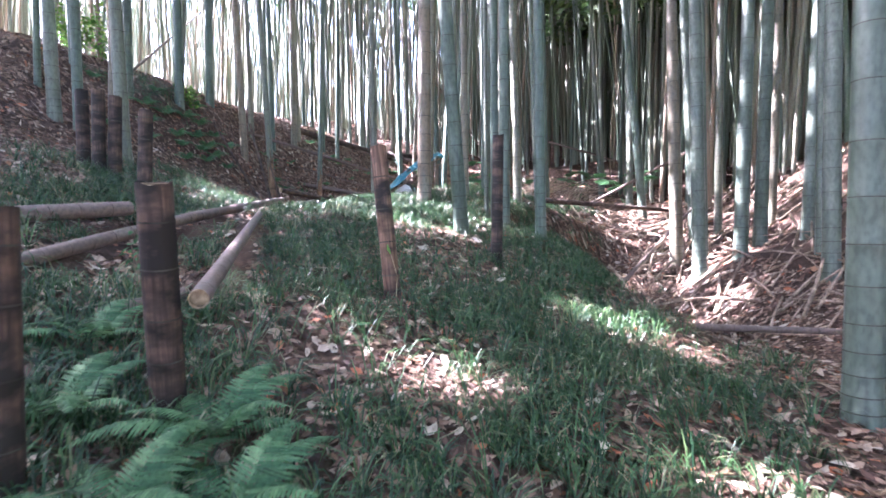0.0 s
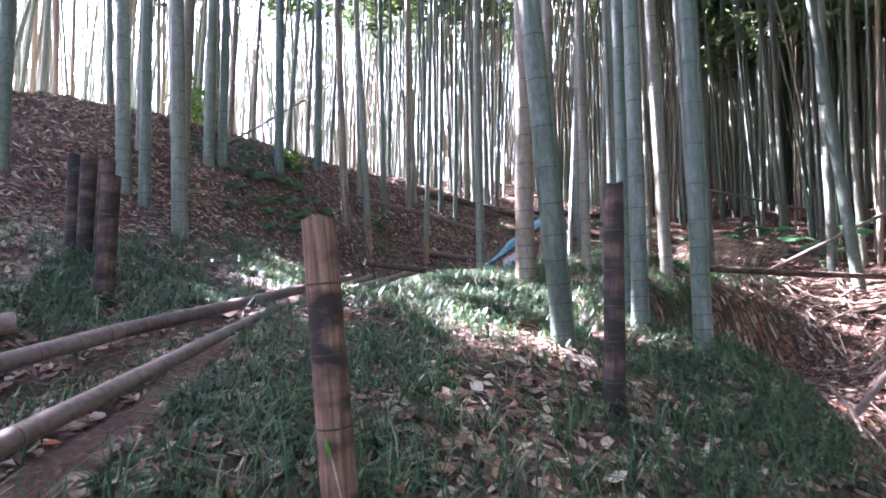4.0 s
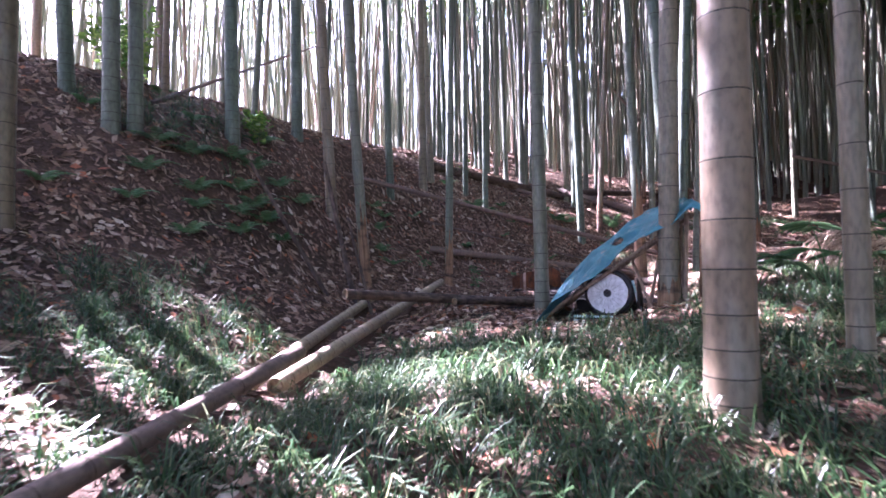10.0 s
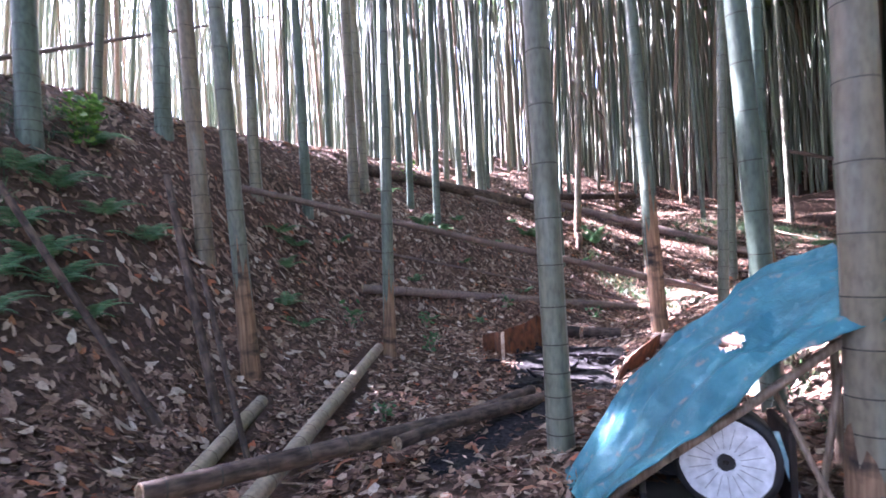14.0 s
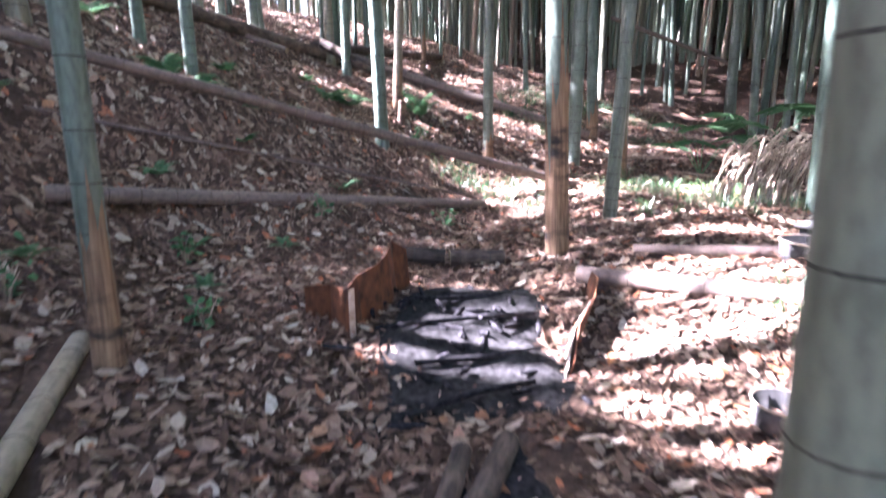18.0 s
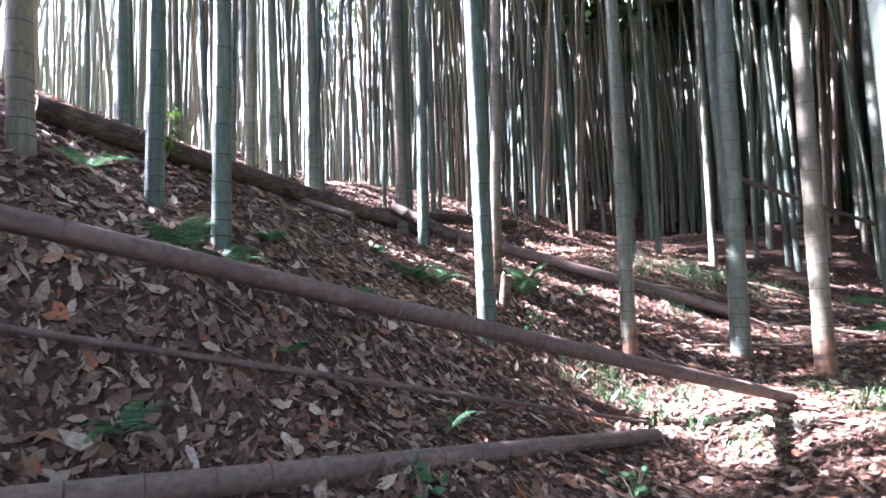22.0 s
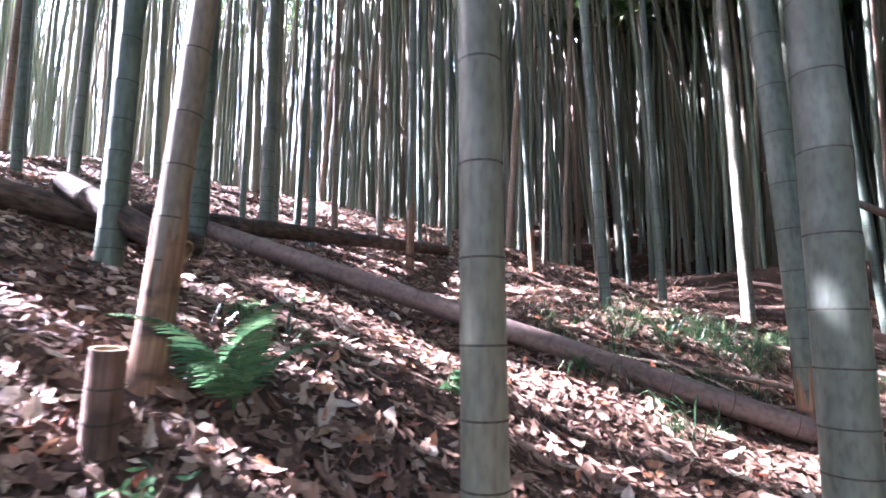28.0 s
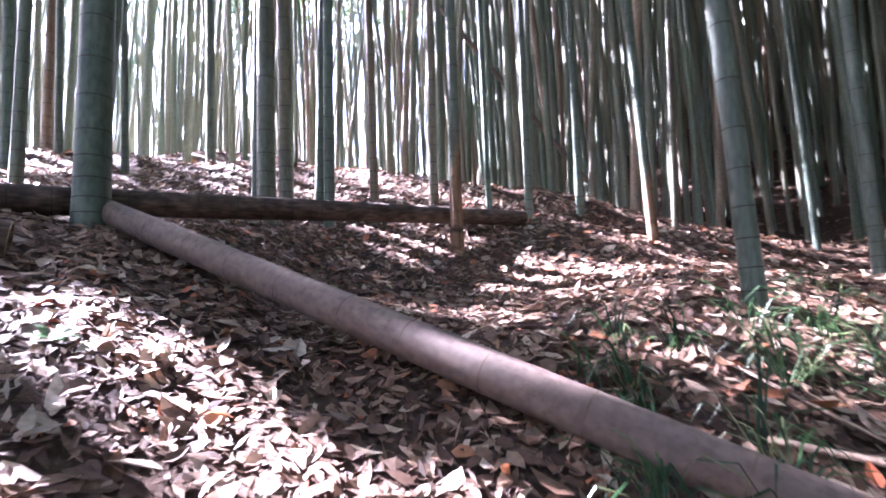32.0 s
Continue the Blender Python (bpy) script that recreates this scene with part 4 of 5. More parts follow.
def lying(x0, y0, x1, y1, r0, r1, label, lift0=0.0, lift1=0.0, name="fallen_bamboo", category="bamboo log", **more):
    """A felled culm that rests on the ground between two places, raised until it clears the humps."""
    a, b = spot(x0, y0, r0 * 0.85 + lift0), spot(x1, y1, r1 * 0.85 + lift1)
    return pole_between(name, a, b, r0, r1, label, category, **more)


pole_between("fallen_bamboo", (-2.85, 2.1, 0.88), (-2.48, 5.5, 1.47), 0.056, 0.053, "long dry bamboo log lying in the grass", "bamboo log")
pole_between("fallen_bamboo", (-2.48, 5.5, 1.47), (-2.80, 9.7, 1.90), 0.053, 0.050, "dry bamboo log end to end with another in the grass", "bamboo log")
pole_between("fallen_bamboo", (-1.10, 2.50, 1.01), (-2.372, 7.284, 1.60), 0.046, 0.04, "dry bamboo pole with a split end propped over the grass", "bamboo log", jag=0.03)
pole_between("fallen_bamboo", spot(-2.0, 3.2, 0.05), (-1.66, 3.57, 0.93), 0.035, 0.033, "short dry bamboo piece under two poles", "bamboo log")
pole_between("fallen_bamboo", (-3.6, 3.7, 1.39), (-2.88, 5.12, 1.54), 0.07, 0.065, "short pale bamboo log lying in the grass", "bamboo log")
pole_between("fallen_bamboo", (-3.15, 9.6, 1.68), (-3.94, 13.45, 2.05), 0.06, 0.055, "tan bamboo log beside another log", "bamboo log", MAT_TAN)
pole_between("fallen_bamboo", (-2.92, 9.6, 1.69), (-3.51, 15.2, 2.20), 0.06, 0.055, "long tan bamboo log on the leaf litter", "bamboo log", MAT_TAN)
pole_between("fallen_bamboo", (-3.30, 11.35, 2.20), (-1.565, 14.26, 1.93), 0.052, 0.052, "dark weathered log laid across two other logs", "bamboo log", MAT_BARK)
pole_between("fallen_bamboo", (-2.52, 12.50, 2.06), (-1.80, 14.13, 2.00), 0.042, 0.042, "short grey-brown log lying against a longer one", "bamboo log", MAT_BARK)
lying(-4.2, 16.66, -0.3, 18.93, 0.065, 0.055, "brown fallen bamboo at the foot of the slope")
pole_between("fallen_bamboo", (-5.6, 15.85, 4.21), (-2.4, 17.62, 3.34), 0.044, 0.047, "long thick fallen bamboo slanting down the slope", "bamboo log", gap=0.36)
pole_between("fallen_bamboo", (-2.4, 17.62, 3.34), (1.03, 19.06, 2.43), 0.050, 0.050, "lower length of a thick fallen bamboo on the slope", "bamboo log", gap=0.36)
pole_between("thin_pole", (-4.55, 17.40, 3.40), (-0.2, 19.14, 2.28), 0.020, 0.014, "thin dry bamboo pole on the slope", "bamboo pole", cut=False)
lying(-5.2, 19.6, -1.6, 22.9, 0.11, 0.10, "thick dark fallen trunk on the upper slope", skin=MAT_BARK, name="fallen_log", category="log", cut=True)
pole_between("fallen_bamboo", (-4.1, 21.83, 4.85), (-2.66, 21.03, 4.28), 0.045, 0.04, "pale thin fallen pole on the slope", "bamboo log")
pole_between("fallen_bamboo", (-1.814, 23.79, 4.567), (2.53, 21.766, 2.995), 0.085, 0.08, "grey-brown fallen bamboo across the upper slope", "bamboo log", gap=0.4)
pole_between("fallen_log", (-2.15, 22.05, 4.52), (-1.32, 21.72, 4.06), 0.085, 0.08, "short dark log with a pale hollow end", "log", MAT_BARK)
lying(-2.4, 23.5, 0.8, 26.6, 0.10, 0.08, "dark fallen trunk on the upper slope", skin=MAT_BARK, name="fallen_log", category="log")
pole_between("fallen_bamboo", spot(2.0, 12.8, 0.06), spot(6.2, 15.2, 0.1), 0.06, 0.05, "dark bamboo log across the ditch", "bamboo log", MAT_BARK)
pole_between("leaning_pole", spot(4.2, 17.0, 0.02), (7.6, 16.4, 3.95), 0.045, 0.035, "pale dead bamboo leaning on the bank", "bamboo pole")
pole_between("leaning_pole", spot(2.8, 8.8, 0.05), (5.2, 11.4, 1.95), 0.035, 0.025, "thin dead bamboo leaning on the stick bank", "bamboo pole")
lying(2.35, 5.2, 4.2, 5.55, 0.035, 0.03, "dry pole lying at the foot of the bank")
lying(-1.72, 16.86, -1.28, 16.76, 0.075, 0.075, "short charred log behind the fire pit", skin=MAT_CHAR)
lying(-1.24, 16.74, -0.78, 16.68, 0.075, 0.07, "short charred log behind the fire pit", skin=MAT_BARK)
lying(-0.48, 15.85, 0.38, 14.68, 0.065, 0.06, "greyish log beside the fire pit")
lying(0.1, 16.1, 0.95, 15.5, 0.05, 0.05, "greyish log beside the fire pit")


def fence_post(x, y, tall, r, lx, ly, label, skin):
    base = spot(x, y, -0.12)
    top = base + Vector((lx, ly, 1)) * (tall + 0.12)
    return pole_between("bamboo_post", base, top, r * 1.04, r * 0.97, label, "fence post", skin, 0.24, "old bamboo posts", jag=0.006)


fence_post(-0.385, 4.45, 1.235, 0.066, -0.098, -0.008, "leaning brown bamboo post with a split top", MAT_POST)
_sprout = thing("sprout", Matrix.Translation(spot(-0.37, 4.36)), "thin pale sprout with a yellow bud beside a post", "seedling")
tube("stem", [Vector((0, 0, -0.01)), Vector((0.012, 0, 0.22)), Vector((-0.04, 0.0, 0.40))], [0.004, 0.0035, 0.003], MAT_CUT, _sprout, 6)
tube("bud", [Vector((-0.04, 0.0, 0.395)), Vector((-0.058, 0.0, 0.43)), Vector((-0.066, 0.0, 0.47))], [0.004, 0.011, 0.002], MAT_SHRUB, _sprout, 8, "yellow-green bud")
fence_post(0.575, 6.0, 1.41, 0.062, 0.014, 0.03, "upright dark bamboo post standing in the grass", MAT_STAKE)
fence_post(-1.33, 2.70, 1.10, 0.082, 0.03, -0.165, "stout weathered bamboo post", MAT_STAKE)
fence_post(-1.58, 1.94, 1.05, 0.09, 0.0, 0.0, "stout weathered bamboo post", MAT_STAKE)
for _x, _y, _t, _l in ((-3.28, 6.12, 1.05, 0.03), (-4.12, 6.70, 1.02, 0.0), (-4.35, 6.78, 0.95, -0.02), (-3.95, 6.72, 1.03, 0.02)):
    fence_post(_x, _y, _t, 0.075, _l, 0.0, "dark old bamboo stake below the bank", MAT_STAKE)
pole_between("bamboo_stump", spot(-1.11, 20.43, -0.08), (-1.08, 20.38, 3.555), 0.060, 0.054, "short cut bamboo stump with ringed bark in leaf litter", "stump", MAT_STUMP, 0.11)

# ---- materials of the camp ----
def plain_material(name, low, high, rough=0.6, metallic=0.0, scale=8, bump=0.2, spec=0.4):
    m, n, l, b = node_material(name, rough, metallic, spec)
    g = noise_tex(n, l, scale, 8)
    r = ramp(n, [(0.32, low), (0.68, high)])
    l.new(g.outputs[0], r.inputs[0])
    l.new(r.outputs[0], b.inputs["Base Color"])
    bumped(n, l, b, g.outputs[0], bump, 0.005)
    return m


def tarp_material():
    m, n, l, b = node_material("blue_tarp", 0.5, spec=0.35)
    w = noise_tex(n, l, 5, 9)
    r = ramp(n, [(0.3, (0.026, 0.13, 0.165)), (0.55, (0.040, 0.19, 0.23)), (0.78, (0.09, 0.28, 0.32))])
    l.new(w.outputs[0], r.inputs[0])
    d = noise_tex(n, l, 11, 6)
    dr = ramp(n, [(0.62, (0, 0, 0)), (0.72, (0.8, 0.8, 0.8))])
    l.new(d.outputs[0], dr.inputs[0])
    c = mixed(n, l, dr.outputs[0], r.outputs[0], (0.30, 0.26, 0.22))
    l.new(c, b.inputs["Base Color"])
    t = n.new("ShaderNodeBsdfTranslucent")
    mx = n.new("ShaderNodeMixShader")
    mx.inputs[0].default_value = 0.2
    l.new(c, t.inputs[0])
    l.new(b.outputs[0], mx.inputs[1])
    l.new(t.outputs[0], mx.inputs[2])
    l.new(mx.outputs[0], n["Material Output"].inputs[0])
    bumped(n, l, b, noise_tex(n, l, 9, 4).outputs[0], 0.9, 0.05)
    return m


MAT_STRAW = wood_material("pale_split_bamboo", (0.26, 0.20, 0.14), (0.58, 0.49, 0.38), 50)
MAT_TARP = tarp_material()
MAT_WHITE = plain_material("scuffed_white_plastic", (0.5, 0.5, 0.52), (0.78, 0.78, 0.8), 0.5, scale=22)
MAT_BLACK = plain_material("black_plastic", (0.008, 0.008, 0.009), (0.03, 0.028, 0.028), 0.55)
MAT_RUST = plain_material("rusty_sheet_iron", (0.028, 0.011, 0.007), (0.15, 0.056, 0.022), 0.75, 0.25, 12, 0.5)
MAT_RIM = plain_material("bare_worn_metal", (0.30, 0.22, 0.16), (0.62, 0.54, 0.46), 0.45, 0.6, 20)
MAT_ASH = plain_material("charcoal_and_ash", (0.006, 0.0055, 0.0055), (0.035, 0.033, 0.032), 0.95, 0, 26, 0.9, 0.08)
MAT_COAL = plain_material("charcoal", (0.006, 0.006, 0.007), (0.035, 0.032, 0.034), 0.95, 0, 30, 0.8, 0.08)
MAT_POT = plain_material("sooty_iron", (0.015, 0.014, 0.014), (0.06, 0.056, 0.053), 0.7, 0.2, 14)
MAT_STRIPE = plain_material("pale_turquoise_board", (0.16, 0.38, 0.42), (0.55, 0.72, 0.74), 0.5, scale=30)
MAT_CRATE = plain_material("grey_board", (0.16, 0.15, 0.15), (0.36, 0.35, 0.34), 0.7)


def boxed(bm, x0, y0, z0, x1, y1, z1, bevel=0.006):
    """A bevelled block added to a bmesh."""
    got = bmesh.ops.create_cube(bm, size=1.0)["verts"]
    for v in got:
        v.co = Vector(((x0 + x1) / 2 + v.co.x * (x1 - x0), (y0 + y1) / 2 + v.co.y * (y1 - y0), (z0 + z1) / 2 + v.co.z * (z1 - z0)))
    if bevel:
        edges = list({e for v in got for e in v.link_edges})
        bmesh.ops.bevel(bm, geom=edges, offset=bevel, segments=2, profile=0.5, affect="EDGES")
    return bm


def disc_arrays(r_out, r_in, thick, sides=40, wave=0.0, rng=None):
    """A flat ring that stands in the xz plane."""
    verts, faces = [], []
    for rr, y in ((r_in, 0), (r_out, 0), (r_out, thick), (r_in, thick)):
        for s in range(sides):
            a = 2 * math.pi * s / sides
            k = rr + (wave * math.sin(7 * a) * math.cos(3 * a) if rr == r_out else 0)
            verts.append((k * math.cos(a), y, k * math.sin(a)))
    for i in range(4):
        j = (i + 1) % 4
        for s in range(sides):
            t = (s + 1) % sides
            faces.append((i * sides + s, i * sides + t, j * sides + t, j * sides + s))
    return verts, faces


# ---- the tarp shelter ----
def build_shelter():
    root = thing("tarp_shelter", Matrix.Translation((-0.8, 12.2, float(height(-0.8, 12.2)))), "low lean-to of a torn blue tarp over bamboo poles", "shelter")
    inv = root.matrix_world.inverted()
    nu, nv = 84, 44
    verts, faces = [], []
    for i in range(nu + 1):
        u = i / nu
        for j in range(nv + 1):
            v = j / nv
            x = -1.52 + 1.50 * u + 0.03 * math.sin(5 * v)
            y = 11.76 + 0.12 * math.sin(3.1 * u) + (0.76 + 0.05 * math.sin(9 * u) + 0.03 * math.sin(31 * u)) * v
            z = 1.90 + 1.10 * u ** 0.92 + 0.21 * math.sin(math.pi * min(u * 0.97, 1)) ** 0.8 * (0.25 + 0.75 * math.sin(math.pi * 0.62 * v)) 
            z += 0.13 * u * v - 0.04 * abs(math.sin(11 * v + 2.5 * u + 1.5 * noise.noise(Vector((u * 3, v * 3, 8))))) + 0.035 * abs(math.sin(7 * u - 4 * v + 2 * noise.noise(Vector((u * 4, v * 5, 3)))))
            z += 0.018 * math.sin(14 * u + 5 * v) + 0.014 * math.sin(23 * v - 7 * u) + 0.03 * (noise.noise(Vector((u * 6, v * 4, 2))) + 0.6 * noise.noise(Vector((u * 15, v * 11, 5))))
            if u > 0.94:
                z -= 0.10 * (u - 0.94) / 0.06
            verts.append(inv @ Vector((x, y, max(z, float(height(x, y)) + 0.015))))
    tears = ((0.50, 0.42, 0.014),)
    for i in range(nu):
        for j in range(nv):
            u, v = (i + 0.5) / nu, (j + 0.5) / nv
            if any(((u - a) / (2.2 * s)) ** 2 + ((v - b) / (2.6 * s)) ** 2 < 1 for a, b, s in tears):
                continue
            k = i * (nv + 1) + j
            faces.append((k, k + nv + 1, k + nv + 2, k + 1))
    tarp = part("tarp", array_mesh("tarp", verts, faces, MAT_TARP, smooth=True), MAT_TARP, root, "sagging torn blue tarp")
    sol = tarp.modifiers.new("thickness", "SOLIDIFY")
    sol.thickness = 0.003
    for a, b, r in (((-1.45, 11.95, 1.95), (-0.08, 11.95, 2.92), 0.020), ((-1.40, 12.6, 1.95), (-0.08, 12.6, 2.88), 0.020), ((-0.18, 11.9, 1.95), (-0.14, 11.92, 2.92), 0.022), ((-0.12, 12.62, 1.95), (-0.12, 12.62, 2.86), 0.022), ((-0.50, 11.98, 1.9), (-0.36, 12.0, 2.62), 0.016), ((-0.40, 11.9, 1.9), (-0.62, 12.05, 2.5), 0.014)):
        pts = [inv @ (Vector(a).lerp(Vector(b), k / 4) + Vector((0, 0, 0.01 * (k % 2)))) for k in range(5)]
        tube("pole", pts, [r, r * 1.03, r, r * 1.02, r * 0.95], MAT_STICK, root, 8, "thin weathered pole")
    return root


build_shelter()


def build_reel():
    """A white reel on its dark cradle under the tarp."""
    root = thing("white_reel", pose(-0.85, 11.97, 2.19, 0, 0, -14), "scuffed white round reel with a black hub under the tarp", "reel")
    v, f = disc_arrays(0.19, 0.036, 0.012, 44, 0.004)
    part("face", array_mesh("face", v, f, MAT_WHITE), MAT_WHITE, root)
    v, f = disc_arrays(0.040, 0.012, 0.05, 24)
    part("hub", array_mesh("hub", v, f, MAT_BLACK), MAT_BLACK, root, "black hub")
    v, f = disc_arrays(0.225, 0.19, 0.16, 44)
    o = part("drum", array_mesh("drum", v, f, MAT_BLACK, smooth=True), MAT_BLACK, root, "dark drum")
    o.location = (0, 0.02, 0)
    for k in range(18):
        bm = boxed(bmesh.new(), 0.06, -0.0035, -0.0012, 0.155, -0.0008, 0.0012, 0)
        s = part("rib", bm, MAT_CRATE, root, "thin grey line")
        s.rotation_euler = (0, k * math.pi / 9 + 0.1, 0)
    return root


build_reel()


def build_crate():
    g = float(height(-0.85, 12.2))
    root = thing("dark_crate", pose(-0.87, 12.12, g - 0.01, 0, 0, -6), "open dark crate under the blue tarp", "crate")
    part("base", boxed(bmesh.new(), -0.33, -0.10, 0.0, 0.33, 0.34, 0.05), MAT_BLACK, root)
    part("back_panel", boxed(bmesh.new(), -0.33, 0.30, 0.05, 0.33, 0.33, 0.20), MAT_BLACK, root)
    part("side_panel", boxed(bmesh.new(), -0.33, -0.08, 0.05, -0.30, 0.30, 0.10), MAT_BLACK, root)
    part("side_panel", boxed(bmesh.new(), 0.30, -0.08, 0.05, 0.33, 0.30, 0.42), MAT_CHAR, root)
    for z in (0.005, 0.048):
        rail = part("rail", boxed(bmesh.new(), -0.29, -0.135, z, 0.27, -0.105, z + 0.03, 0.003), MAT_BLACK, root, "turquoise and white striped rail")
        for k in range(22):
            part("slat", boxed(bmesh.new(), -0.285 + k * 0.0252, -0.141, z + 0.004, -0.267 + k * 0.0252, -0.134, z + 0.026, 0), MAT_STRIPE, rail)
    leg = part("brace", boxed(bmesh.new(), -0.012, -0.01, 0.0, 0.012, 0.01, 0.42, 0.003), MAT_STRIPE, root, "striped slanting brace")
    leg.matrix_basis = pose(0.36, -0.05, 0.0, 0, -14, 0)
    return root


build_crate()


# ---- the fire pit ----
def sheet_panel(name, root, a, b, tops, material, lean=0.0, label=""):
    """An upright bent sheet from a to b (in the thing's space) with a ragged top line."""
    a, b = Vector(a), Vector(b)
    n = len(tops) - 1
    across = Vector((-(b - a).y, (b - a).x, 0)).normalized()
    verts, faces = [], []
    for k, h in enumerate(tops):
        p = a.lerp(b, k / n) + across * 0.03 * math.sin(k * 1.9)
        for s in (0.004, -0.004):
            verts += [p + across * s, p + across * (s + lean * h * 0.5) + Vector((0, 0, h * 0.5)), p + across * (s + lean * h) + Vector((0, 0, h))]
    for k in range(n):
        q = k * 6
        for r in (0, 1):
            faces += [(q + r, q + 6 + r, q + 7 + r, q + 1 + r), (q + 3 + r, q + 4 + r, q + 10 + r, q + 9 + r)]
        faces.append((q + 2, q + 8, q + 11, q + 5))
    for q in (0, n * 6):
        faces += [(q, q + 1, q + 4, q + 3), (q + 1, q + 2, q + 5, q + 4)]
    return part(name, array_mesh(name, verts, faces, material), material, root, label)


def build_fire_pit():
    c = spot(-1.45, 15.3)
    root = thing("fire_pit", Matrix.Translation(c), "burnt-out fire pit between rusty cut iron sheets", "fire pit")
    at = lambda x, y, dz=0.0: spot(x, y, dz) - c
    sheet_panel("left_sheet", root, at(-2.15, 15.32), at(-1.66, 16.30), (0.29, 0.31, 0.33, 0.36, 0.40, 0.30), MAT_RUST, 0.1, "bent rusty iron sheet with a peak")
    sheet_panel("front_sheet", root, at(-2.42, 15.75), at(-2.15, 15.32), (0.18, 0.25, 0.29), MAT_RUST, 0.0, "rusty iron sheet")
    sheet_panel("edge", root, at(-2.165, 15.31), at(-2.145, 15.30), (0.29, 0.30), MAT_RIM, 0.0, "bright bare metal edge")
    sheet_panel("right_sheet", root, at(-1.02, 14.82), at(-0.48, 15.68), (0.10, 0.17, 0.22, 0.22, 0.16), MAT_RUST, -0.25, "slanting rusty iron sheet")
    sheet_panel("right_edge", root, at(-1.06, 14.80), at(-0.80, 15.22), (0.06, 0.17, 0.24), MAT_RIM, -0.25, "bright worn metal edge")
    nu, nv = 26, 30
    verts, faces = [], []
    for i in range(nu + 1):
        for j in range(nv + 1):
            u, v = i / nu, j / nv
            x = -2.08 + 1.12 * u + 0.55 * (v - 0.35) * 0.9 + 0.04 * math.sin(9 * v)
            y = 14.35 + 1.95 * v + 0.12 * math.sin(4 * u)
            edge = min(u, 1 - u, v, 1 - v)
            verts.append(at(x, y, -0.03 + 0.075 * min(1, edge * 7) + 0.018 * math.sin(17 * v + 3 * u) + 0.02 * noise.noise(Vector((x * 9, y * 9, 0)))))
    for i in range(nu):
        for j in range(nv):
            k = i * (nv + 1) + j
            faces.append((k, k + nv + 1, k + nv + 2, k + 1))
    part("ash_bed", array_mesh("ash_bed", verts, faces, MAT_ASH, smooth=True), MAT_ASH, root, "black charcoal and grey ash")
    rng = np.random.default_rng(4)
    for k in range(46):
        x, y = -1.5 + rng.normal(0, 0.28), 15.25 + rng.normal(0, 0.42)
        p = at(x, y, 0.06)
        d = Vector((rng.normal(), rng.normal(), rng.normal() * 0.15)).normalized() * rng.uniform(0.03, 0.12)
        tube("charcoal", [p - d, p, p + d], [0.012, 0.018, 0.010], MAT_COAL, root, 6)
    for a, b in (((-1.95, 14.55), (-1.25, 14.75)), ((-1.85, 14.95), (-1.1, 15.05)), ((-1.9, 15.35), (-0.95, 15.45)), ((-1.7, 15.85), (-1.0, 15.8))):
        tube("charred_board", [at(*a, 0.055), at((a[0] + b[0]) / 2, (a[1] + b[1]) / 2, 0.075), at(*b, 0.06)], [0.016, 0.019, 0.013], MAT_COAL, root, 6, "charred black branch")
    return root


build_fire_pit()


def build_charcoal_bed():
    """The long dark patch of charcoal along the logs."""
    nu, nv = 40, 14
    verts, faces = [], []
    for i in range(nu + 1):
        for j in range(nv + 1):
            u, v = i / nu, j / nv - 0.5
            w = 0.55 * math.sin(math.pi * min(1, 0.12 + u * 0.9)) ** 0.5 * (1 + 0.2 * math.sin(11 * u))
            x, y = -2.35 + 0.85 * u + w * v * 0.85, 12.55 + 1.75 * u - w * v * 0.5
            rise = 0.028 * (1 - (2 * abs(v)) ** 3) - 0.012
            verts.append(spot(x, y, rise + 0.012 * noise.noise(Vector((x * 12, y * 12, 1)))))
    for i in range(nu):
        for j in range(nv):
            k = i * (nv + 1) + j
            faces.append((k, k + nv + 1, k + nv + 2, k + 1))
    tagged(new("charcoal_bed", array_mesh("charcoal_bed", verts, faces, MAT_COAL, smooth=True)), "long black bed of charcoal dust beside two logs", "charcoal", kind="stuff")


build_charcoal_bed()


def vessel(name, x, y, r, tall, label, material, lean=0):
    root = thing(name, Matrix.Translation(spot(x, y, -0.005)) @ pose(0, 0, 0, lean, 0, 20), label, "pot")
    prof = [(0.01, 0.0), (r * 0.80, 0.0), (r * 0.93, tall * 0.15), (r, tall), (r * 0.95, tall), (r * 0.88, tall * 0.2), (r * 0.7, 0.02), (0.01, 0.02)]
    sides, verts, faces = 32, [], []
    for rr, z in prof:
        for s in range(sides):
            a = 2 * math.pi * s / sides
            verts.append((rr * math.cos(a), rr * math.sin(a), z))
    for i in range(len(prof) - 1):
        for s in range(sides):
            t = (s + 1) % sides
            faces.append((i * sides + s, i * sides + t, (i + 1) * sides + t, (i + 1) * sides + s))
    part("bowl", array_mesh("bowl", verts, faces, material, smooth=True), material, root)
    ring = [(r * math.cos(2 * math.pi * k / 24), r * math.sin(2 * math.pi * k / 24), tall) for k in range(25)]
    tube("rim", ring, [0.007] * 25, MAT_RIM, root, 6, "worn metal rim")
    return root


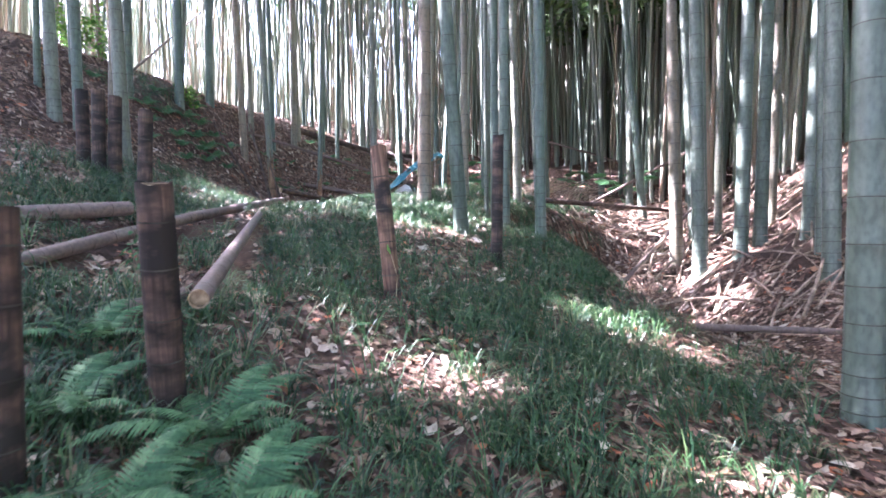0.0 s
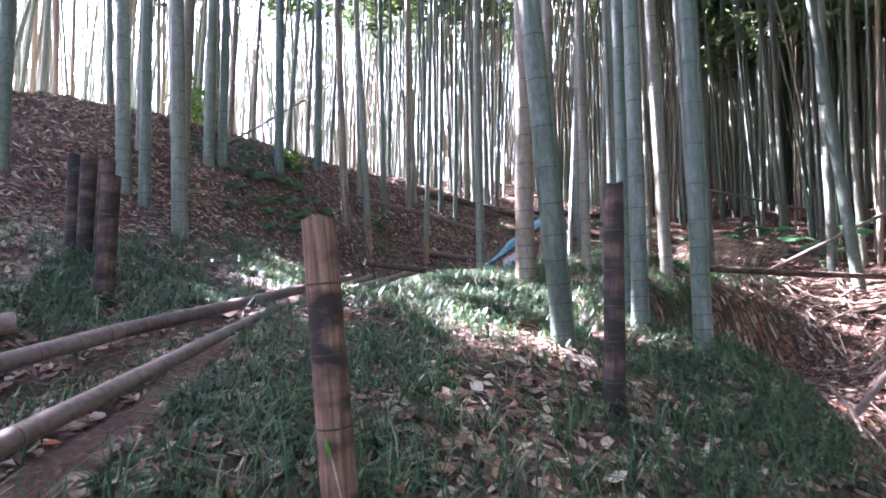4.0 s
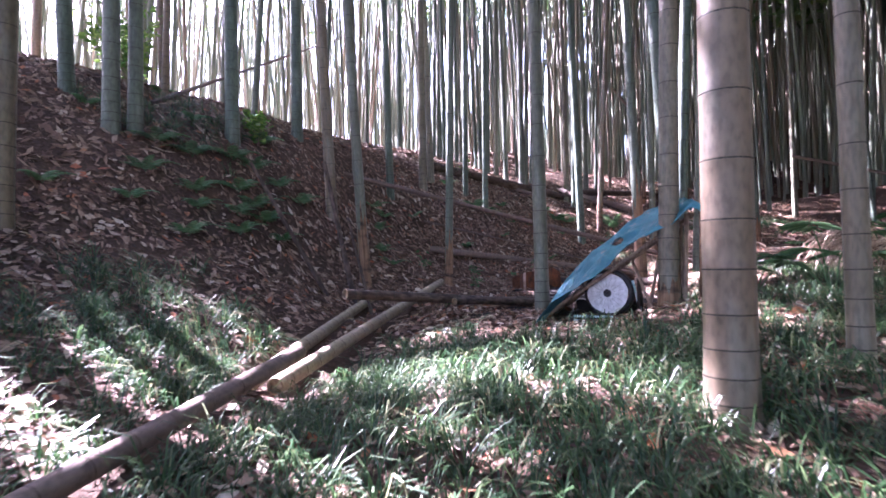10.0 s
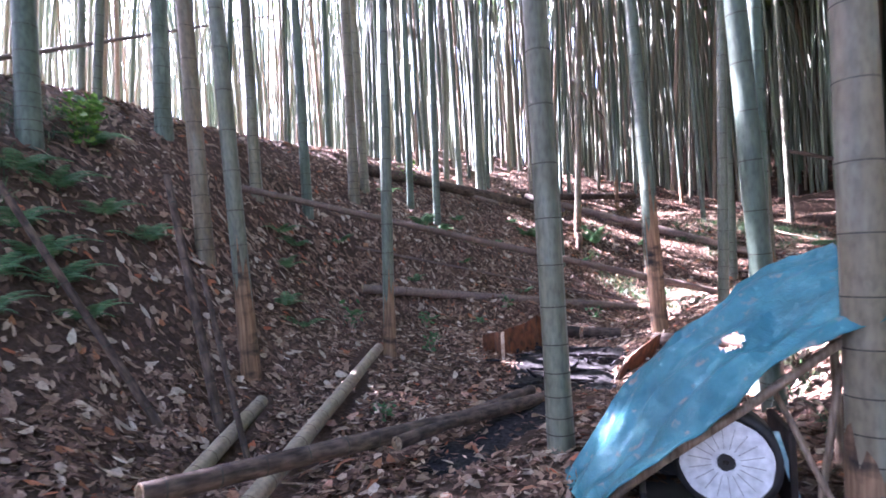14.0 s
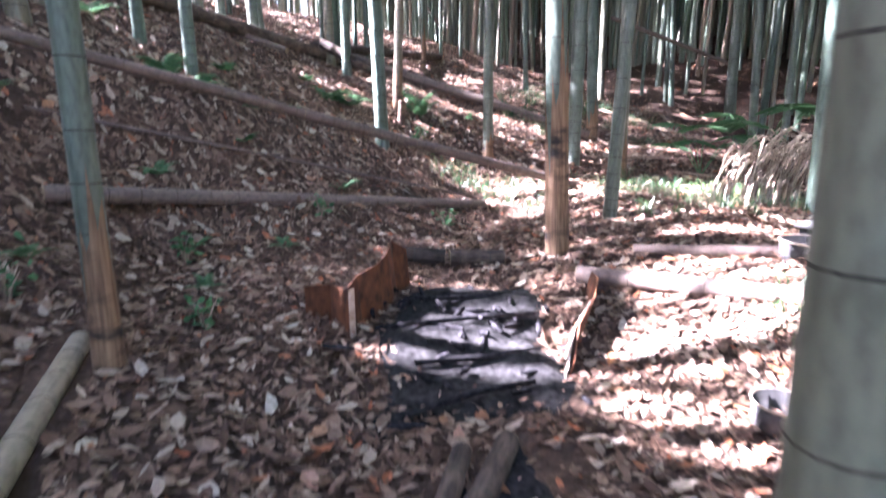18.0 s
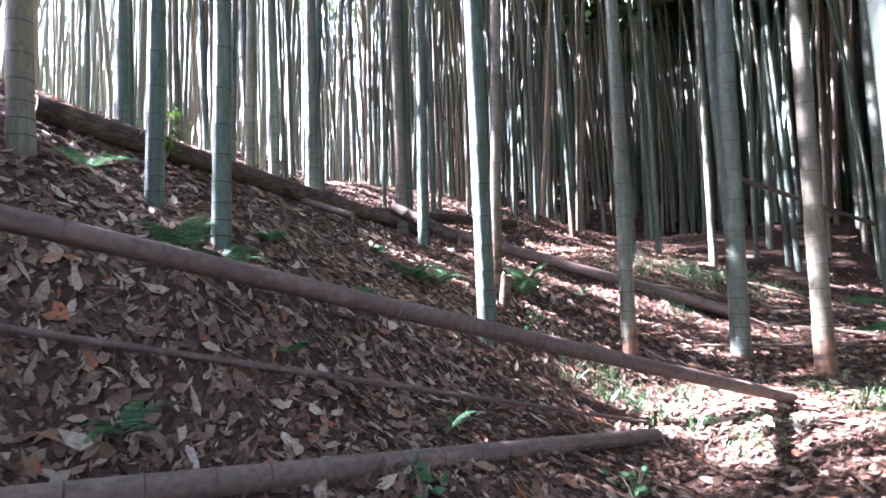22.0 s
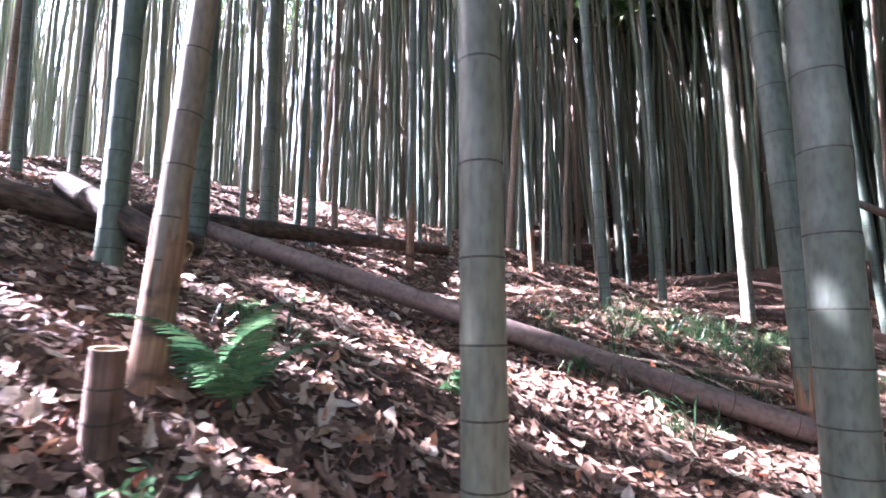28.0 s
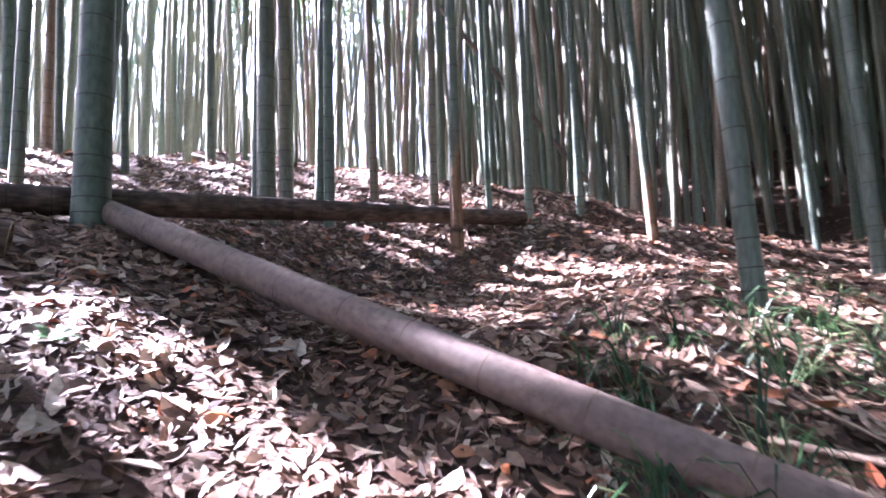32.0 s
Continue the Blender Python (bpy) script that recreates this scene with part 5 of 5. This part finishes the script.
vessel("sooty_pot", -0.31, 14.13, 0.135, 0.14, "round sooty iron pot on the leaf litter", MAT_POT)
vessel("metal_basin", 0.95, 15.3, 0.20, 0.16, "shallow grey metal basin beside a log", MAT_POT)
_crate = thing("board_box", Matrix.Translation(spot(1.45, 15.6, -0.01)) @ pose(0, 0, 0, 0, 0, 25), "low grey box with a pale board lid", "box")
part("body", boxed(bmesh.new(), -0.22, -0.16, 0, 0.22, 0.16, 0.20), MAT_BLACK, _crate)
part("lid", boxed(bmesh.new(), -0.25, -0.19, 0.202, 0.25, 0.19, 0.225), MAT_CRATE, _crate, "pale grey board")


# ---- ferns, shrubs, palms ----
def frond_arrays(length, rng, pairs=22):
    """One arching fern frond along +x: a rib and paired narrow leaflets that shorten towards the tip."""
    arch = lambda s: np.array([length * (s - 0.16 * s * s), 0, length * (0.50 * s - 0.66 * s * s)])
    verts, faces = [], []
    for k in range(pairs):
        s = 0.12 + 0.88 * (k + 0.3) / pairs
        p, along = arch(s), arch(s + 0.02) - arch(s - 0.02)
        along /= np.linalg.norm(along)
        ln = 0.25 * length * (1.04 - s) ** 0.75 * min(1.0, (s - 0.04) / 0.16) * rng.uniform(0.9, 1.1)
        for sg in (-1, 1):
            d = along * 0.38 + np.array([0, sg, -0.08 + rng.normal(0, 0.06)])
            q = len(verts)
            for u, w in ((0.0, 0.010), (0.3, 0.0145), (0.7, 0.009), (1.0, 0.001)):
                c = p + d * ln * u + np.array([0, 0, -0.25 * ln * u * u])
                verts += [c - along * w * length, c + along * w * length]
            faces += [(q + j, q + j + 1, q + j + 3, q + j + 2) for j in (0, 2, 4)]
    rib = [arch(s) for s in np.linspace(0, 1, 9)]
    for a, b in zip(rib[:-1], rib[1:]):
        q = len(verts)
        w = np.array([0, 0.005 * length, 0])
        verts += [a - w, a + w, b + w * 0.7, b - w * 0.7]
        faces.append((q, q + 1, q + 2, q + 3))
    return np.array(verts), np.array(faces)


FROND_MESHES = [array_mesh("frond", *frond_arrays(1.0, np.random.default_rng(k), 22 + 2 * k), MAT_FERN) for k in range(3)]


def fern(x, y, size, fronds, label="green fern with arching feathered fronds", turn=0.0, rise=0.0, ways=()):
    root = thing("fern", Matrix.Translation(spot(x, y)), label, "fern", "ferns")
    for k in range(fronds):
        f = part("frond", FROND_MESHES[k % 3], MAT_FERN, root)
        f.rotation_euler = (0.15 * math.sin(k * 3.7), -0.35 - rise - 0.45 * ((k * 7) % 5) / 5, turn + 2 * math.pi * k / fronds + 0.3 * math.sin(k * 2.1))
        if ways:
            f.rotation_euler.z = radians(ways[k])
        f.scale = [size * (0.8 + 0.4 * ((k * 3) % 4) / 4)] * 3
    return root


for _x, _y, _s in ((-4.84, 15.70, 0.42), (-5.2, 16.25, 0.45), (-4.2, 14.8, 0.36), (-4.46, 14.93, 0.4), (-4.02, 15.9, 0.26), (-5.0, 16.3, 0.4), (-4.73, 17.2, 0.35), (-3.64, 17.4, 0.3), (-3.0, 18.17, 0.24), (-2.06, 18.17, 0.26), (-3.27, 16.8, 0.22), (-4.55, 19.1, 0.4)):
    fern(_x, _y, _s, 6, "dark green fern on the shaded leafy slope", turn=_x * 7)
for _x, _y, _s in ((-2.08, 20.3, 0.45), (-1.84, 20.28, 0.42)):
    fern(_x, _y, _s, 7, "shaded green fern behind a bamboo on the upper slope", turn=_y)
fern(-0.76, 20.74, 0.66, 6, "large bright fern beside a cut bamboo stump", rise=0.3, ways=(-98, -131, -60, 15, 80, 150))
fern(-3.72, 18.5, 0.5, 7, rise=0.2)
fern(-2.0, 20.3, 0.32, 6)
fern(-1.75, 20.55, 0.28, 5)
fern(-5.4, 12.5, 0.45, 6)
fern(-5.6, 12.0, 0.40, 6)
fern(-4.7, 20.4, 0.40, 6)
fern(-2.12, 11.6, 0.24, 6)
fern(-1.0, 2.45, 0.62, 8, "dark green fern at the foot of a post")
fern(-1.7, 2.45, 0.55, 7, "dark green fern at the foot of a post")
fern(-0.75, 1.95, 0.6, 8, "dark green fern at the foot of a post")
fern(-1.15, 1.9, 0.6, 8, "dark green fern at the foot of a post")
fern(-1.9, 3.0, 0.5, 7, "dark green fern under leaning poles")
fern(-0.70, 22.25, 0.16, 4, "small bright green fern in the litter")
for _x, _y in ((-6.3, 12.7), (-5.25, 12.85), (-5.35, 13.9), (-6.6, 12.4), (-6.1, 13.3), (-5.7, 12.9), (-6.4, 14.4)):
    fern(_x, _y, 0.5, 7, "dark green fern on the shaded bank")
for _x, _y, _s in ((-5.15, 12.2, 0.42), (-5.45, 12.9, 0.5), (-4.95, 12.8, 0.36), (-5.8, 12.2, 0.45), (-5.9, 13.5, 0.5), (-5.3, 11.5, 0.4), (-6.2, 11.8, 0.45), (-5.6, 13.7, 0.42)):
    fern(_x, _y, _s, 8, "dark green fern hanging from the shaded bank")
for _x, _y, _s in ((-2.6, 19.28, 0.30), (-2.95, 18.8, 0.24), (-3.45, 18.6, 0.42), (-2.1, 20.25, 0.28), (-1.92, 19.6, 0.22), (-2.4, 20.65, 0.25), (-3.3, 19.4, 0.3)):
    fern(_x, _y, _s, 7, "low dark green fern in the leaf litter")
fern(-3.1, 16.2, 0.22, 5)
fern(-2.6, 16.9, 0.22, 5)
fern(-0.95, 21.65, 0.26, 6)
for _x, _y in ((-7.6, 12.2), (-6.9, 13.4), (-7.9, 13.8), (-6.5, 14.6), (-7.2, 15.2), (-5.9, 11.3), (-6.3, 10.6)):
    fern(_x, _y, 0.38, 6)


def shrub(x, y, tall, n, leaf, label, seed, material=None):
    rng = np.random.default_rng(seed)
    root = thing("shrub", Matrix.Translation(spot(x, y)), label, "shrub", "shrubs")
    material = material or MAT_SHRUB
    cs = []
    for k in range(6):
        a = rng.uniform(0, 6.28)
        tip = Vector((math.cos(a) * tall * rng.uniform(0.15, 0.5), math.sin(a) * tall * rng.uniform(0.15, 0.5), tall * rng.uniform(0.6, 1.0)))
        tube("stem", [(0, 0, -0.03), tip * 0.5 + Vector((0, 0, 0.05 * tall)), tip], [0.009, 0.006, 0.002], MAT_STICK, root, 5)
        for s in np.linspace(0.3, 1.05, n // 6):
            cs.append(np.array(tip) * s + rng.normal(0, 0.07 * tall + 0.02, 3))
    v, f = leaf_quads(np.array(cs), rng, leaf, leaf * 0.45, 0.3)
    part("leaves", array_mesh("leaves", v, f, material), material, root)
    return root


for _k, (_x, _y, _t, _n, _l) in enumerate(((-8.2, 13.4, 0.8, 120, 0.13), (-6.4, 14.3, 0.4, 70, 0.11), (-9.6, 14.7, 1.5, 260, 0.16), (-8.9, 14.0, 1.2, 200, 0.15), (-6.65, 14.6, 0.45, 110, 0.12), (-10.4, 15.5, 1.4, 200, 0.16), (-4.4, 20.2, 0.45, 70, 0.09))):
    shrub(_x, _y, _t, _n, _l, "sunlit bright green broad-leaved shrub on the bank", 50 + _k)
for _k, (_x, _y, _t) in enumerate(((-3.3, 16.6, 0.22), (-2.3, 17.5, 0.2), (-3.0, 15.6, 0.18), (-1.0, 17.9, 0.18), (-2.9, 13.4, 0.16), (-3.9, 15.4, 0.25), (-0.9, 20.2, 0.2), (-1.0, 19.9, 0.16), (0.2, 21.5, 0.12), (1.9, 8.9, 0.45), (-2.2, 4.0, 0.3))):
    shrub(_x, _y, _t, 30, 0.07, "small green seedling in the leaf litter", 80 + _k, MAT_FERN)


def fan_palm(x, y, tall, label, seed):
    """A young fan palm: stalks that end in pleated fans of narrow blades."""
    rng = np.random.default_rng(seed)
    root = thing("fan_palm", Matrix.Translation(spot(x, y)), label, "palm", "young palms")
    for k in range(6):
        a, up = 2 * math.pi * k / 6 + rng.uniform(-0.3, 0.3), rng.uniform(0.5, 1.0)
        hub = Vector((math.cos(a) * tall * 0.5, math.sin(a) * tall * 0.5, tall * up))
        stalk = tube("stalk", [(0, 0, -0.02), hub * 0.55 + Vector((0, 0, 0.1 * tall)), hub], [0.008, 0.006, 0.004], MAT_FERN, root, 5)
        out = Vector((math.cos(a), math.sin(a), 0.2)).normalized()
        side = out.cross(Vector((0, 0, 1))).normalized()
        verts, faces = [], []
        for j in range(18):
            b = math.radians(-115 + 230 * j / 17)
            d = out * math.cos(b) + side * math.sin(b)
            tip = hub + d * 0.42 * tall + Vector((0, 0, -0.10 * tall))
            w = Vector((0, 0, 1)).cross(d).normalized() * 0.013 * tall
            q = len(verts)
            m = hub.lerp(tip, 0.55) + Vector((0, 0, 0.04 * tall))
            verts += [hub, m - w, m + w, tip]
            faces += [(q, q + 1, q + 3), (q, q + 3, q + 2)]
        part("fan", array_mesh("fan", verts, faces, MAT_FERN), MAT_FERN, stalk)
    return root


fan_palm(5.9, 18.0, 1.2, "young fan palm in the shade of the bamboo", 1)
fan_palm(3.5, 19.9, 0.9, "young fan palm in the shade of the bamboo", 2)
fan_palm(0.62, 12.95, 0.55, "pale green young palm beside a bamboo", 3)
fan_palm(4.9, 20.2, 1.2, "young fan palm in the shade of the bamboo", 4)
fan_palm(0.9, 11.6, 0.6, "young palm by the grass", 5)


# ---- sticks ----
def stick_bank():
    """Broken culms and branches on the right bank: the nearest as things, the rest as one heap."""
    rng = np.random.default_rng(61)
    vs, fs, off = [], [], 0
    for k in range(330):
        x, y = rng.uniform(2.7, 8.5), rng.uniform(5.6, 15.5)
        if x < 3.4 and y > 9.5:
            continue
        ln, a = rng.uniform(0.3, 1.5), rng.normal(0.9, 0.7)
        d = Vector((math.cos(a), math.sin(a), 0)) * ln
        r = rng.uniform(0.006, 0.026)
        a0, b0 = spot(x, y, r + rng.uniform(0, 0.06)), spot(x + d.x, y + d.y, r + rng.uniform(0, 0.3))
        mid = (a0 + b0) / 2 + Vector((rng.normal(0, 0.02), rng.normal(0, 0.02), 0.02))
        if k < 60:
            root = thing("broken_stick", Matrix.Translation(a0), "dry broken stick on the bank", "stick", "sticks on the bank")
            tube("wood", [Vector((0, 0, 0)), mid - a0, b0 - a0], [r, r * 0.95, r * 0.8], MAT_STICK, root, 6)
        else:
            v, f = tube_arrays([a0, mid, b0], [r, r * 0.95, r * 0.8], 5, False)
            vs.append(v), fs.append(f + off)
            off += len(v)
    tagged(new("stick_heap", array_mesh("stick_heap", np.concatenate(vs), np.concatenate(fs), MAT_STICK, smooth=True)), "heap of dry broken bamboo sticks on the bank", "stick heap", kind="stuff")


stick_bank()


def brush_pile(cx, cy, label, seed, tall=0.85, n=84, wide=1.0):
    """Split dry culms stacked side by side, rising from the ground and arching over to one side."""
    rng = np.random.default_rng(seed)
    root = thing("brush_pile", Matrix.Translation(spot(cx, cy)), label, "brush pile")
    g0 = float(height(cx, cy))
    for k in range(n):
        s = (k + rng.uniform(0, 0.9)) / n
        x, y = wide * (s - 0.5), rng.normal(0, 0.12) - 0.25 * s
        low = Vector((x - 0.15, y - 0.25, float(height(cx + x - 0.15, cy + y - 0.25)) - g0 - 0.02))
        up, out = tall * rng.uniform(0.65, 1.05) * (0.75 + 0.35 * math.sin(math.pi * s)), rng.uniform(0.45, 0.95)
        pts = [low + Vector((out * 0.12, 0.06, up * 0.4)), low + Vector((out * 0.45, 0.16, up * 0.85)), low + Vector((out * 0.8, 0.28, up)), low + Vector((out * 1.2, 0.36, up * rng.uniform(0.8, 0.98)))]
        r = rng.uniform(0.006, 0.016)
        tube("split_culm", [low] + pts, [r, r, r, r * 0.8, r * 0.5], MAT_STRAW, root, 6)
    return root


brush_pile(3.0, 18.35, "heap of split pale dry bamboo arching in the sun", 71)
brush_pile(4.5, 19.4, "heap of dry bamboo tops in the shade", 72, 0.7, 30)


def fallen_sticks():
    """Thin twigs that lie about on the slope and in the dark hollow."""
    rng = np.random.default_rng(63)
    for k in range(70):
        if k < 26:
            x, y, ln, r = rng.uniform(2.4, 6.5), rng.uniform(19.0, 22.5), rng.uniform(0.8, 2.4), rng.uniform(0.010, 0.028)
        else:
            x, y, ln, r = rng.uniform(-4.5, 3.0), rng.uniform(12.0, 27.0), rng.uniform(0.2, 0.8), rng.uniform(0.003, 0.008)
        a = rng.uniform(0, 6.28)
        a0 = spot(x, y, r + 0.015)
        b0 = spot(x + math.cos(a) * ln, y + math.sin(a) * ln, r + 0.02)
        root = thing("twig", Matrix.Translation(a0), "dry thin twig on the leaf litter", "twig", "fallen twigs")
        mid = (b0 - a0) * 0.5 + Vector((rng.normal(0, 0.03) * ln, rng.normal(0, 0.03) * ln, 0.015))
        tube("wood", [Vector((0, 0, 0)), mid, b0 - a0], [r, r * 0.9, r * 0.5], MAT_STICK, root, 5)


fallen_sticks()

# bare saplings and leaning dead stems on the left bank
for _a, _b, _r in (((-4.15, 12.55), (-5.0, 12.2, 3.75), 0.028), ((-3.95, 12.9), (-4.55, 13.2, 3.9), 0.035), ((-3.62, 12.7), (-4.05, 12.9, 3.1), 0.022)):
    pole_between("leaning_pole", spot(*_a, 0.0), _b, _r, _r * 0.8, "dark dead stem leaning on the bank", "bamboo pole", MAT_BARK, cut=False)
pole_between("leaning_pole", (-7.464, 13.168, 4.99), (-13.2, 31.95, 14.35), 0.035, 0.02, "dead culm fallen across standing bamboo", "bamboo pole", MAT_DEAD, cut=False)
pole_between("leaning_pole", (4.0, 23.9, 5.4), (7.6, 24.4, 4.5), 0.045, 0.04, "pale dead culm fallen across standing bamboo", "bamboo pole", cut=False)
pole_between("leaning_pole", (-1.2, 33.4, 11.4), (2.4, 32.4, 6.0), 0.06, 0.05, "pale broken culm caught between standing bamboos", "bamboo pole", cut=False)

# ---- loose leaves one by one, nearest the way ----
LEAF_MESHES = []
for _k in range(4):
    _v, _f = leaf_quads(np.zeros((1, 3)), np.random.default_rng(90 + _k), 0.125, 0.05, flat=True)
    LEAF_MESHES.append(array_mesh("leaf", _v - _v.mean(0), _f, MAT_LITTER_ONE))
_lr = np.random.default_rng(95)
for _k in range(299):
    if _k < 110:
        _x, _y = _lr.uniform(-2.4, 1.2), _lr.uniform(2.6, 10.6)
    elif _k < 190:
        _x, _y = _lr.uniform(-3.4, -1.0), _lr.uniform(11.5, 14.5)
    else:
        _x, _y = _lr.uniform(-1.5, 2.2), _lr.uniform(19.8, 23.2)
    _o = new("leaf", LEAF_MESHES[_k % 4])
    _o.parent = ground
    _o.matrix_basis = Matrix.Translation(spot(_x, _y, 0.045)) @ pose(0, 0, 0, _lr.normal(0, 18), _lr.normal(0, 18), _lr.uniform(0, 360))
